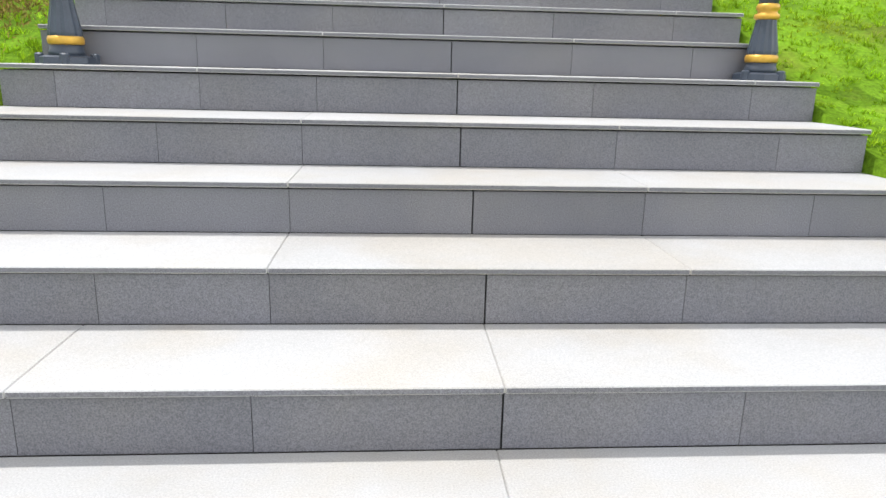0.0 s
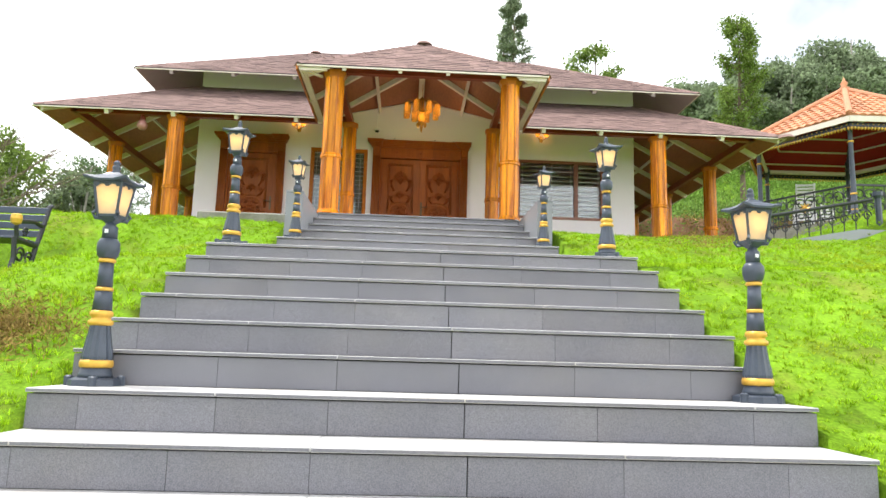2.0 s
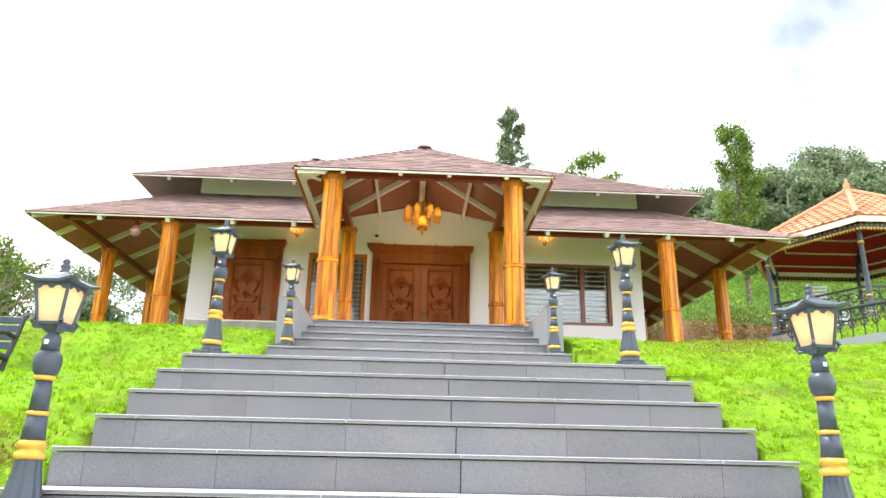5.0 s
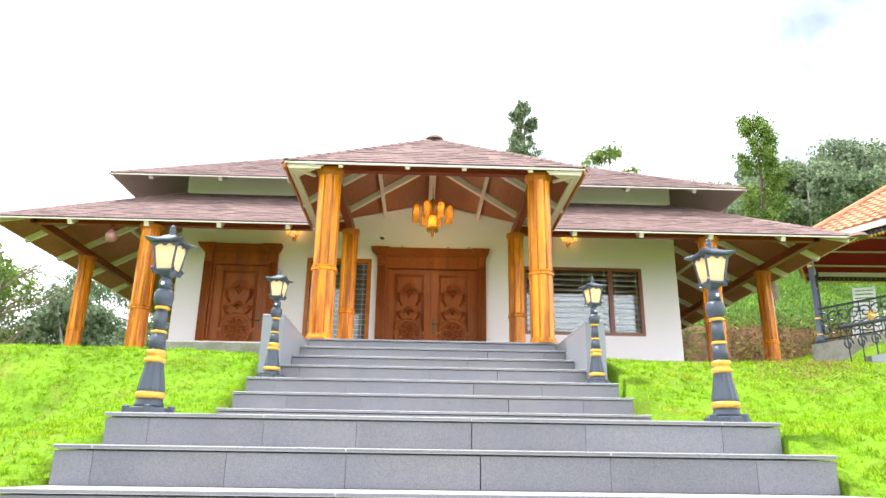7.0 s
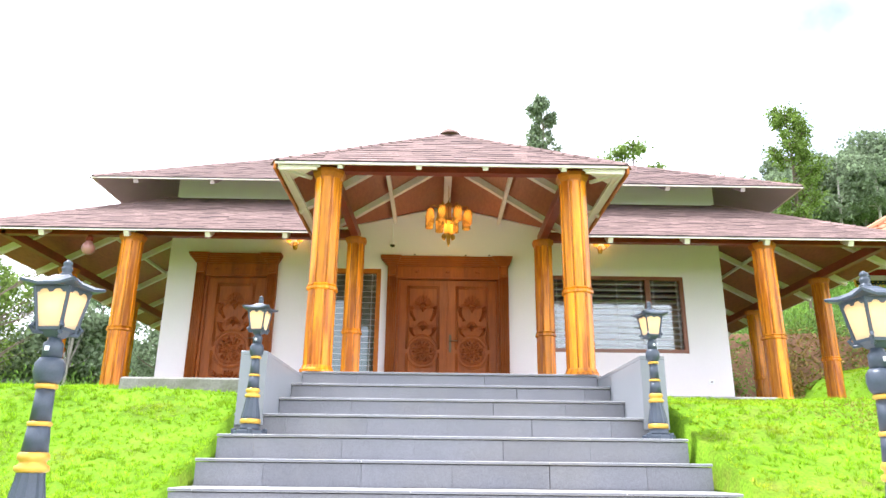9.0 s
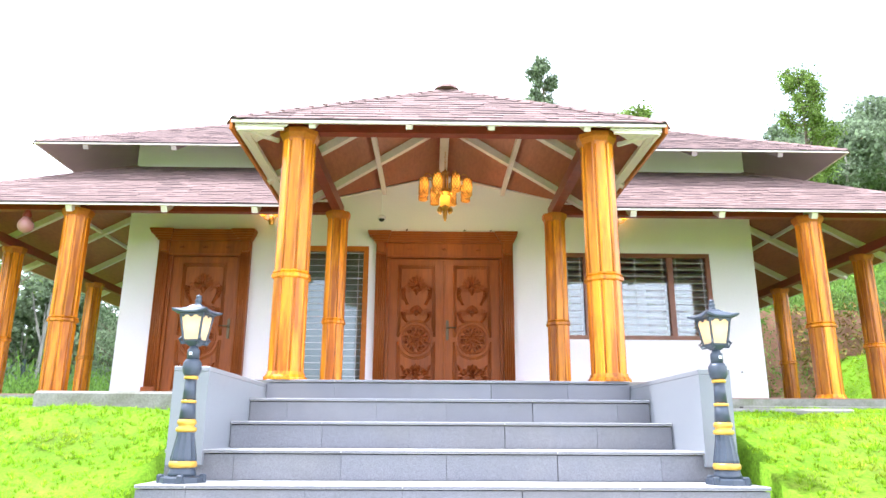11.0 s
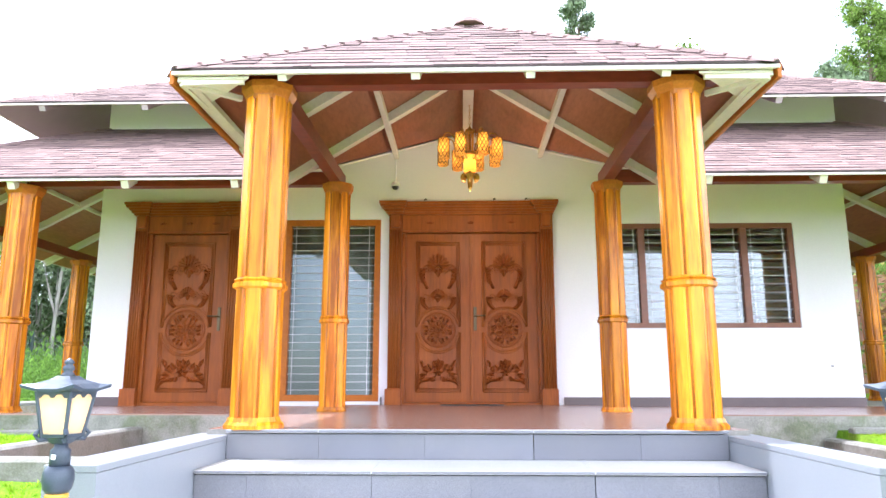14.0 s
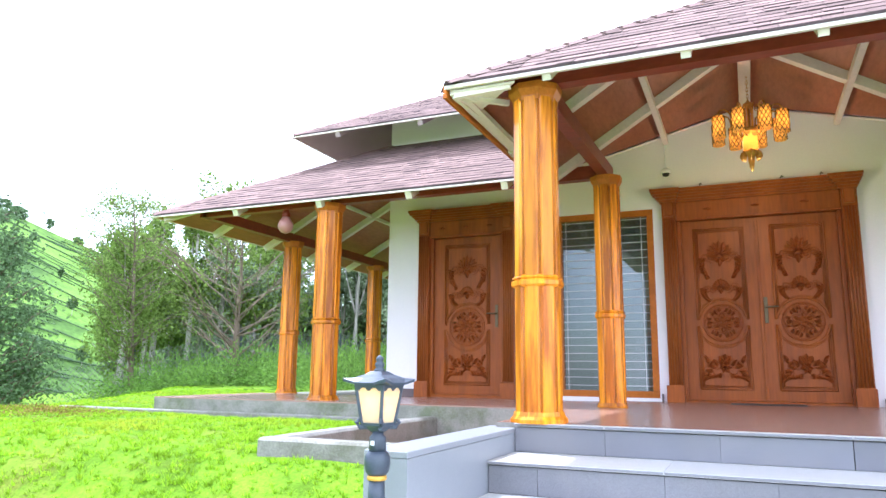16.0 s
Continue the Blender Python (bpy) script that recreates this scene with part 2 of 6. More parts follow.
def part(name, bm, mat, parent=None, label="", smooth=False):
    """Links a bmesh, or mesh data made before, as one mesh object under its thing."""
    if isinstance(bm, bmesh.types.BMesh):
        me = bpy.data.meshes.new(name)
        if smooth:
            for f in bm.faces:
                f.smooth = True
        bm.normal_update()
        bm.to_mesh(me)
        bm.free()
        for m in (mat if isinstance(mat, (list, tuple)) else [mat]):
            me.materials.append(m)
    else:
        me = bm
    ob = new(name, me)
    ob.parent = parent
    if label:
        ob["label"] = label
    return ob


def built(name, bm, mat, label, category="", kind="", smooth=False, group=""):
    """A top-level thing, or a piece of the setting, of one mesh."""
    return tagged(part(name, bm, mat, None, "", smooth), label, category, group, kind)


def mesh():
    return bmesh.new()


def box(bm, x0, x1, y0, y1, z0, z1, bevel=0.0, m=None, mat=0):
    vs = [bm.verts.new((x, y, z)) for z in (z0, z1) for x, y in ((x0, y0), (x1, y0), (x1, y1), (x0, y1))]
    fs = [bm.faces.new([vs[i] for i in q]) for q in ((3, 2, 1, 0), (4, 5, 6, 7), (0, 1, 5, 4), (1, 2, 6, 5), (2, 3, 7, 6), (3, 0, 4, 7))]
    for f in fs:
        f.material_index = mat
    if m is not None:
        bmesh.ops.transform(bm, matrix=m, verts=vs)
    if bevel:
        bmesh.ops.bevel(bm, geom=list({e for f in fs for e in f.edges}), offset=bevel, segments=1, affect="EDGES", profile=0.5)
    return bm


def bar(bm, p, q, w, h, up=(0, 0, 1), mat=0):
    """A squared timber from p to q, w wide and h deep."""
    p, q = Vector(p), Vector(q)
    d = q - p
    y = d.normalized()
    x = y.cross(Vector(up)).normalized()
    z = x.cross(y)
    m = Matrix((( x.x, y.x, z.x, p.x), (x.y, y.y, z.y, p.y), (x.z, y.z, z.z, p.z), (0, 0, 0, 1)))
    return box(bm, -w / 2, w / 2, 0, d.length, -h / 2, h / 2, 0, m, mat)


def lathe(bm, profile, n=16, at=(0, 0, 0), flute=0.0, cap=True, mat=0, turn=0.0):
    """Spins (radius, height) pairs round the upright axis."""
    rings = []
    for r, z in profile:
        ring = []
        for i in range(n):
            a = 2 * math.pi * i / n + turn
            rr = r * (1 - flute * (i % 2))
            ring.append(bm.verts.new((at[0] + rr * math.cos(a), at[1] + rr * math.sin(a), at[2] + z)))
        rings.append(ring)
    for a, b in zip(rings, rings[1:]):
        for i in range(n):
            f = bm.faces.new((a[i], a[(i + 1) % n], b[(i + 1) % n], b[i]))
            f.material_index = mat
    if cap:
        for f in (bm.faces.new(rings[0][::-1]), bm.faces.new(rings[-1])):
            f.material_index = mat
    return bm


def tube(bm, points, r, n=8, r_end=None, mat=0):
    """A round rod along points, tapering to r_end."""
    pts = [Vector(p) for p in points]
    rings = []
    for i, p in enumerate(pts):
        d = (pts[min(i + 1, len(pts) - 1)] - pts[max(i - 1, 0)]).normalized()
        x = d.orthogonal().normalized() if abs(d.z) > 0.95 else d.cross(Vector((0, 0, 1))).normalized()
        y = d.cross(x)
        rr = r if r_end is None else r + (r_end - r) * i / (len(pts) - 1)
        rings.append([bm.verts.new(p + rr * (math.cos(2 * math.pi * k / n) * x + math.sin(2 * math.pi * k / n) * y)) for k in range(n)])
    for a, b in zip(rings, rings[1:]):
        for k in range(n):
            f = bm.faces.new((a[k], a[(k + 1) % n], b[(k + 1) % n], b[k]))
            f.material_index = mat
    for f in (bm.faces.new(rings[0][::-1]), bm.faces.new(rings[-1])):
        f.material_index = mat
    return bm


def slab(bm, corners, thick, mat=0, mat_under=None):
    """A flat or sloping plate: corners of its top, counter-clockwise from above, and its depth straight down."""
    top = [bm.verts.new(c) for c in corners]
    low = [bm.verts.new((c[0], c[1], c[2] - thick)) for c in corners]
    bm.faces.new(top).material_index = mat
    bm.faces.new(low[::-1]).material_index = mat if mat_under is None else mat_under
    n = len(corners)
    for i in range(n):
        bm.faces.new((low[i], low[(i + 1) % n], top[(i + 1) % n], top[i])).material_index = mat
    return bm


def prism(bm, outline, y0, y1, mat=0):
    """An outline of (x, z) carried from y0 to y1."""
    a = [bm.verts.new((x, y0, z)) for x, z in outline]
    b = [bm.verts.new((x, y1, z)) for x, z in outline]
    bm.faces.new(a).material_index = mat
    bm.faces.new(b[::-1]).material_index = mat
    n = len(outline)
    for i in range(n):
        bm.faces.new((a[(i + 1) % n], a[i], b[i], b[(i + 1) % n])).material_index = mat
    return bm

# ---- levels and plan ----
MID = 0.97
RISE = 0.167
FLOOR = 18 * RISE
NOSE = {k: 1.748 + 0.3795 * (k - 1) for k in range(-3, 11)}
NOSE[11] = 5.616
NOSE.update({12: 7.42, 13: 7.84, 14: 8.24, 15: 8.62, 16: 9.12, 17: 9.56, 18: 10.03})
LOW_X, HIGH_X = (-0.72, 2.66), (-0.69, 2.60)
WALL_X, WALL_Y = (-3.53, 5.47), (14.13, 18.7)
SLAB_Z = 2.98


# ---- ground ----
def curve(x, pts):
    for (a, u), (b, v) in zip(pts, pts[1:]):
        if x <= b:
            s = max(0.0, (x - a) / (b - a))
            return u + (v - u) * s
    return pts[-1][1]


def ease(x, a, b):
    s = min(1.0, max(0.0, (x - a) / (b - a)))
    return s * s * (3 - 2 * s)


BANK = [(-40, -2.5), (-2, -0.75), (1.4, -0.02), (3.4, 0.76), (5.6, 1.74), (6.6, 1.86), (7.4, 1.98), (8.2, 2.28), (9.0, 2.6), (9.8, 2.74), (12, 2.82), (20, 2.95), (30, 2.9)]


def ground_z(x, y):
    z = curve(y, BANK)
    side = x - MID
    fade = 1 - ease(y, 8.4, 9.7) if side < 0 else 1 - 0.6 * ease(y, 8.4, 9.7)
    z += 0.02 * max(-8, min(8, side)) * ease(y, 3, 7) * fade
    z -= 0.42 * ease(-x, 1.3, 3.0) * ease(y, 4.5, 6.5) * (1 - ease(y, 8.2, 9.4))
    z += 0.07 * ease(-x, 0.5, 1.5) * ease(y, 9.0, 9.6) * (1 - ease(y, 11, 12))
    # the lawn's far edge, beyond which the land falls into the valley
    out = -0.87 * (x + 6.4) - 0.493 * (y - 10.5)
    if y > 9:
        z -= 0.3 * min(14.0, max(0.0, out)) * ease(y, 9, 10.5)
    # terrace of the pavilion and the wooded hillside behind the house
    z += 1.3 * ease(x, 8.7, 10.2) * ease(y, 12.4, 13.6)
    z += 2.2 * ease(y, 20.4, 21.6) * ease(x, 4.5, 7) * (1 - ease(x, 7.8, 9.6) * 0.5)
    z += 16.0 * ease(y, 22, 62) * ease(x, -6, 10)
    z += 0.04 * noise.noise(Vector((x * 0.9, y * 0.9, 0))) + 0.022 * noise.noise(Vector((x * 3, y * 3, 2)))
    return z


def in_hole(x, y):
    """Where stairs, porch and slab stand, the lawn dips out of sight below them."""
    if HIGH_X[0] - 0.02 < x < LOW_X[1] + 0.02 and -3 < y < 14:
        return True
    return -2.0 < x < -0.6 and 9.7 < y < 12.2 or 2.5 < x < 4.0 and 9.95 < y < 12.2 or WALL_X[0] - 2 < x < WALL_X[1] + 2 and 12.2 < y < 20.5


def lawn():
    bm = mesh()
    xs = [-260, -120, -60, -36, -24] + [-18 + 0.5 * i for i in range(23)] + [-6.7 + 0.15 * i for i in range(40)] + [-0.74, -0.7, 0.3, 1.6, 2.62, 2.68] + \
         [2.9 + 0.15 * i for i in range(40)] + [9.2 + 0.6 * i for i in range(20)] + [24, 30, 36, 44, 60, 120, 260]
    ys = [-60, -30, -15, -8] + [-5 + 0.25 * i for i in range(20)] + [0.15 * i for i in range(84)] + [12.8 + 0.6 * i for i in range(20)] + [26, 30, 35, 40, 46, 52, 58, 64, 70, 90, 200]
    grid = {}
    for i, x in enumerate(xs):
        for j, y in enumerate(ys):
            z = ground_z(max(-60, min(60, x)), max(-40, min(70, y)))
            if in_hole(x, y):
                z -= 0.5
            grid[i, j] = bm.verts.new((x, y, z))
    for i in range(len(xs) - 1):
        for j in range(len(ys) - 1):
            bm.faces.new((grid[i, j], grid[i + 1, j], grid[i + 1, j + 1], grid[i, j + 1]))
    return built("ground", bm, LAWN, "bright green sloping lawn with worn yellow patches", "lawn", "structure", smooth=True)


lawn()


# ---- the stairs ----
def staircase():
    stairs = thing("entrance_stairs", "broad grey granite entrance stairs climbing the lawn", "stairs")
    for k in range(-3, 18):
        core = mesh()
        x0, x1 = LOW_X if k <= 11 else HIGH_X
        y0 = NOSE[k] + 0.022
        y1 = NOSE[k + 1] + 0.04 if k < 17 else 10.07
        box(core, x0 + 0.012, x1 - 0.012, y0 + 0.019, y1, (k - 3) * RISE - 0.3, k * RISE - 0.022)
        part("step_core", core, JOINT, stairs, "dark mortar bed under the slabs")
    rng = random.Random(4)
    for k in range(-3, 19):
        x0, x1 = LOW_X if k <= 11 else HIGH_X
        if k > 15:
            x0, x1 = -0.468, 2.405
        y0, z = NOSE[k], k * RISE
        y1 = NOSE[k + 1] + 0.02 if k < 18 else NOSE[k] + 0.06
        joint = 1.097 if k < 12 else 1.3 + 0.25 * (k % 2)
        w = 0.575 if k < 12 else 0.62
        cuts = sorted({round(joint + i * w + rng.uniform(-0.012, 0.012) + (0.06 * (k % 3) if abs(i) > 1 else 0), 3) for i in range(-4, 5)})
        cuts = [x0] + [c for c in cuts if x0 + 0.1 < c < x1 - 0.1] + [x1]
        for a, b in zip(cuts, cuts[1:]):
            ga, gb = (0.0025 if abs(c - joint) < 0.03 else 0.0009 for c in (a, b))
            # riser stops short of the tread: a dark gap for the nosing's shadow line
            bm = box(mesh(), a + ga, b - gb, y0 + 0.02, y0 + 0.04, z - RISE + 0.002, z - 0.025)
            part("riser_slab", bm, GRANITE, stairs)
        wide = [x0] + [c for i, c in enumerate(cuts[1:-1]) if (i + k) % 2 == 0] + [x1]
        for a, b in zip(wide, wide[1:]):
            bm = box(mesh(), a + 0.0003, b - 0.0003, y0, y1, z - 0.018, z, 0.003)
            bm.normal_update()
            # tread fronts keep the shaded riser tone, tops and bevels the sunlit one
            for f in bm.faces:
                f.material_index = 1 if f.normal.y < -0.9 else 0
            part("tread_slab", bm, [GRANITE_SUNLIT, GRANITE], stairs)
    bm = mesh()
    box(bm, -3.0, 5.0, -6, NOSE[-3] + 0.03, -4 * RISE - 0.25, -4 * RISE)
    part("lower_landing", bm, GRANITE_SUNLIT, stairs)
    return stairs


staircase()


def parapet(x0, x1):
    ob = thing("stair_parapet", "low grey granite parapet wall beside the upper steps", "parapet", group="stair parapets")
    part("parapet_body", box(mesh(), x0 + 0.004, x1 - 0.004, 8.604, 10.2, 14.5 * RISE, 2.945), PARAPET, ob)
    part("coping", box(mesh(), x0 + 0.003, x1 - 0.003, 8.603, 10.2, 2.946, 2.975, 0.003), PARAPET, ob, "paler granite coping slab")


parapet(-0.68, -0.468)
parapet(2.405, 2.6)

# ---- porch and veranda floor ----
bm = mesh()
box(bm, -0.6, 2.54, 10.075, 12.15, 2.2, FLOOR - 0.03)
box(bm, -5.5, 7.44, 12.15, 20.6, 2.2, SLAB_Z)
built("veranda_slab", bm, MOSSY, "grey weathered concrete veranda slab", "slab", "structure")

# ---- walls ----
def wall_with_openings(name, x0, x1, y0, y1, z0, z1, holes):
    """A wall along x, cut right through at (x0, x1, z0, z1) openings."""
    bm = mesh()
    cuts = sorted({x0, x1, *[h[0] for h in holes], *[h[1] for h in holes]})
    for a, b in zip(cuts, cuts[1:]):
        mid = (a + b) / 2
        hs = sorted([h for h in holes if h[0] < mid < h[1]], key=lambda h: h[2])
        low = z0
        for h in hs:
            if h[2] > low + 0.001:
                box(bm, a, b, y0, y1, low, h[2])
            low = h[3]
        if low < z1:
            box(bm, a, b, y0, y1, low, z1)
    bmesh.ops.remove_doubles(bm, verts=bm.verts, dist=0.0005)
    return built(name, bm, WALL, "white painted rendered house wall", "wall", "structure")


DOOR_1 = (-2.98, -1.82, 2.98, 5.12)
DOOR_2 = (0.1, 1.9, 2.98, 5.12)
SIDE_WINDOW = (-1.24, -0.08, 3.04, 5.2)
WINDOW = (2.66, 4.83, 3.88, 5.13)
wall_with_openings("wall_front", *WALL_X, 14.13, 14.36, 2.9, 6.84, [DOOR_1, DOOR_2, SIDE_WINDOW, WINDOW])
for name, x0, x1, y0, y1 in (("wall_left", WALL_X[0], WALL_X[0] + 0.23, 14.36, 18.7), ("wall_right", WALL_X[1] - 0.23, WALL_X[1], 14.36, 18.7),
                             ("wall_back", WALL_X[0] + 0.23, WALL_X[1] - 0.23, 18.47, 18.7)):
    built(name, box(mesh(), x0, x1, y0, y1, 2.9, 6.84), WALL, "white painted rendered house wall", "wall", "structure")
bm = mesh()
for a, b in ((WALL_X[0], -2.98), (-1.62, -1.26), (-0.06, -0.04), (2.06, WALL_X[1])):
    box(bm, a, b, 14.108, 14.13, SLAB_Z + 0.01, SLAB_Z + 0.11)
built("baseboard", bm, SKIRT, "dark grey tile skirting along the wall foot", "skirting", "structure")
built("room_floor", box(mesh(), WALL_X[0] + 0.23, WALL_X[1] - 0.23, 14.36, 18.47, 2.985, 3.0), FLOOR_TILE, "dim tiled floor of the rooms", "floor", "structure")
built("ceiling", box(mesh(), WALL_X[0] + 0.23, WALL_X[1] - 0.23, 14.36, 18.47, 5.6, 5.65), WALL, "white ceiling of the dim rooms", "ceiling", "structure")

# ---- roofs ----
EAVE_Y, EAVE_Z, EAVE_X = 12.184, 5.18, (-5.79, 7.66)
TOP_Z = 6.38
BACK_Y = 20.64
P_EAVE_Y, P_EAVE_Z, P_X = 9.877, 5.165, (-0.876, 2.805)
P_APEX = (MID, 11.55, 6.33)
U_Y, U_Z, U_X = 13.3, 6.41, (-4.58, 6.555)
U_RIDGE_Y, U_RIDGE_Z, U_RIDGE_X = 16.4, 8.25, (-1.6, 3.55)
U_BACK = 19.5


def shingle_rows(p0, p1, q1, q0, course, tab, even=False):
    """Corners of the tabs of a slope whose eave runs p0 to p1 and whose top runs q0 to q1."""
    p0, p1, q1, q0 = map(Vector, (p0, p1, q1, q0))
    n_up = (p1 - p0).cross(q0 - p0).normalized()
    along = (p1 - p0).normalized()
    up = n_up.cross(along)
    height = (q0 - p0).dot(up)
    rows = max(1, int(height / course))
    rng = random.Random(int(abs(p0.x * 100) + abs(p0.y * 10)))
    out = []
    for j in range(rows):
        s, s2 = j / rows, min(1.0, (j + 1.25) / rows)
        a, b = p0.lerp(q0, s), p1.lerp(q1, s)
        a2, b2 = p0.lerp(q0, s2), p1.lerp(q1, s2)
        w = (b - a).length
        pos = -tab * 0.5 * (j % 2) if even else -rng.uniform(0, tab)
        while pos < w:
            step = tab if even else tab * rng.choice((0.5, 0.7, 1.0, 1.3))
            u, v = max(0, pos), min(w, pos + step - 0.004)
            pos += step
            if v - u < 0.02:
                continue
            lo_u, lo_v = a + along * u, a + along * v
            hi_u = a2 + along * max(0, min((b2 - a2).length, (lo_u - a).length - (a2 - a).dot(along)))
            hi_v = a2 + along * max(0, min((b2 - a2).length, (lo_v - a).length - (a2 - a).dot(along)))
            double = not even and rng.random() < 0.34
            lift = n_up * (0.014 if even else 0.012 if double else 0.007)
            drop = up * (0.008 if double else 0)
            out.append((lo_u + lift - drop, lo_v + lift - drop, hi_v + n_up * 0.002, hi_u + n_up * 0.002, n_up))
    return out


def shingle_mesh(bm, tabs):
    for a, b, c, d, n in tabs:
        t = [bm.verts.new(v) for v in (a, b, c, d)]
        l = [bm.verts.new(v - n * 0.017) for v in (a, b)]
        try:
            if (Vector(c) - Vector(d)).length > 1e-4:
                bm.faces.new(t)
            else:
                bm.faces.new(t[:3])
            # butt face, darkened to carry the course's shadow line too
            bm.faces.new((l[0], l[1], t[1], t[0])).material_index = 1
        except ValueError:
            pass


def roof(name, label, slopes, hips, course=0.14, tab=0.21, pieces=(), under=SOFFIT):
    ob = thing(name, label, "roof", kind="structure")
    deck = mesh()
    for p in slopes:
        slab(deck, p, 0.035, 0, 1)
    part("deck", deck, [DECK, under], ob, "brown boarded soffit under a dark deck")
    rest = mesh()
    for i, p in enumerate(slopes):
        tabs = shingle_rows(p[0], p[1], p[2], p[3] if len(p) > 3 else p[2], course, tab)
        if i in pieces:
            near, tabs = tabs[:300], tabs[300:]
            for t in near:
                b = mesh()
                shingle_mesh(b, [t])
                part("shingle", b, [SHINGLE_PIECE, SHINGLE_EDGE], ob)
        shingle_mesh(rest, tabs)
    part("shingles", rest, [SHINGLE, SHINGLE_EDGE], ob)["kind"] = "stuff"
    caps = mesh()
    for p, q in hips:
        p, q = Vector(p), Vector(q)
        count = int((q - p).length / 0.16)
        for i in range(count):
            a, b = p.lerp(q, i / count), p.lerp(q, (i + 1.15) / count)
            side = (b - a).cross(Vector((0, 0, 1))).normalized() * 0.09
            lift = Vector((0, 0, 0.026))
            low = Vector((0, 0, -0.03))
            v = [caps.verts.new(x) for x in (a - side + low, a + lift, a + side + low, b + side + low - Vector((0, 0, 0.008)), b + lift - Vector((0, 0, 0.008)), b - side + low - Vector((0, 0, 0.008)))]
            caps.faces.new((v[0], v[1], v[4], v[5]))
            caps.faces.new((v[1], v[2], v[3], v[4]))
            l2 = caps.verts.new(a - side - Vector((0, 0, 0.012))), caps.verts.new(a + lift - Vector((0, 0, 0.014))), caps.verts.new(a + side - Vector((0, 0, 0.012)))
            caps.faces.new((l2[0], l2[1], v[1], v[0]))
            caps.faces.new((l2[1], l2[2], v[2], v[1]))
    cap = Vector(hips[-1][0])
    part("apex_cap", lathe(mesh(), [(0.16, -0.03), (0.12, 0.025), (0.03, 0.045)], 10, cap), SHINGLE, ob)
    part("hip_caps", caps, SHINGLE, ob)["kind"] = "stuff"
    return ob


W0, W1 = WALL_X
main_slopes = [
    [(EAVE_X[0], EAVE_Y, EAVE_Z), (P_X[0], EAVE_Y, EAVE_Z), (MID, 14.13, TOP_Z), (W0, 14.13, TOP_Z)],
    [(P_X[1], EAVE_Y, EAVE_Z), (EAVE_X[1], EAVE_Y, EAVE_Z), (W1, 14.13, TOP_Z), (MID, 14.13, TOP_Z)],
    [(EAVE_X[1], EAVE_Y, EAVE_Z), (EAVE_X[1], BACK_Y, EAVE_Z), (W1, 18.7, TOP_Z), (W1, 14.13, TOP_Z)],
    [(EAVE_X[0], BACK_Y, EAVE_Z), (EAVE_X[0], EAVE_Y, EAVE_Z), (W0, 14.13, TOP_Z), (W0, 18.7, TOP_Z)],
    [(EAVE_X[1], BACK_Y, EAVE_Z), (EAVE_X[0], BACK_Y, EAVE_Z), (W0, 18.7, TOP_Z), (W1, 18.7, TOP_Z)]]
main_hips = [((EAVE_X[0], EAVE_Y, EAVE_Z), (W0, 14.13, TOP_Z)), ((EAVE_X[1], EAVE_Y, EAVE_Z), (W1, 14.13, TOP_Z))]
roof("veranda_roof", "red-brown shingled veranda roof skirting the house", main_slopes, main_hips, course=0.098)
porch_slopes = [
    [(P_X[0], P_EAVE_Y, P_EAVE_Z), (P_X[1], P_EAVE_Y, P_EAVE_Z), P_APEX],
    [(P_X[1], P_EAVE_Y, P_EAVE_Z), (P_X[1], EAVE_Y, P_EAVE_Z), (MID, 14.1, 6.33), P_APEX],
    [(P_X[0], EAVE_Y, P_EAVE_Z), (P_X[0], P_EAVE_Y, P_EAVE_Z), P_APEX, (MID, 14.1, 6.33)]]
porch_hips = [((P_X[0], P_EAVE_Y, P_EAVE_Z), P_APEX), ((P_X[1], P_EAVE_Y, P_EAVE_Z), P_APEX), (P_APEX, (MID, 14.08, 6.33))]
roof("porch_roof", "red-brown shingled hipped porch roof over the entrance", porch_slopes, porch_hips, course=0.125, pieces=(0,))
upper_slopes = [
    [(U_X[0], U_Y, U_Z), (U_X[1], U_Y, U_Z), (U_RIDGE_X[1], U_RIDGE_Y, U_RIDGE_Z), (U_RIDGE_X[0], U_RIDGE_Y, U_RIDGE_Z)],
    [(U_X[1], U_Y, U_Z), (U_X[1], U_BACK, U_Z), (U_RIDGE_X[1], U_RIDGE_Y, U_RIDGE_Z)],
    [(U_X[0], U_BACK, U_Z), (U_X[0], U_Y, U_Z), (U_RIDGE_X[0], U_RIDGE_Y, U_RIDGE_Z)],
    [(U_X[1], U_BACK, U_Z), (U_X[0], U_BACK, U_Z), (U_RIDGE_X[0], U_RIDGE_Y, U_RIDGE_Z), (U_RIDGE_X[1], U_RIDGE_Y, U_RIDGE_Z)]]
upper_hips = [((U_X[0], U_Y, U_Z), (U_RIDGE_X[0], U_RIDGE_Y, U_RIDGE_Z)), ((U_X[1], U_Y, U_Z), (U_RIDGE_X[1], U_RIDGE_Y, U_RIDGE_Z)),
              ((U_RIDGE_X[0], U_RIDGE_Y, U_RIDGE_Z), (U_RIDGE_X[1], U_RIDGE_Y, U_RIDGE_Z))]
roof("upper_roof", "red-brown shingled upper roof with mauve soffit", upper_slopes, upper_hips, course=0.105, under=SOFFIT_GREY)


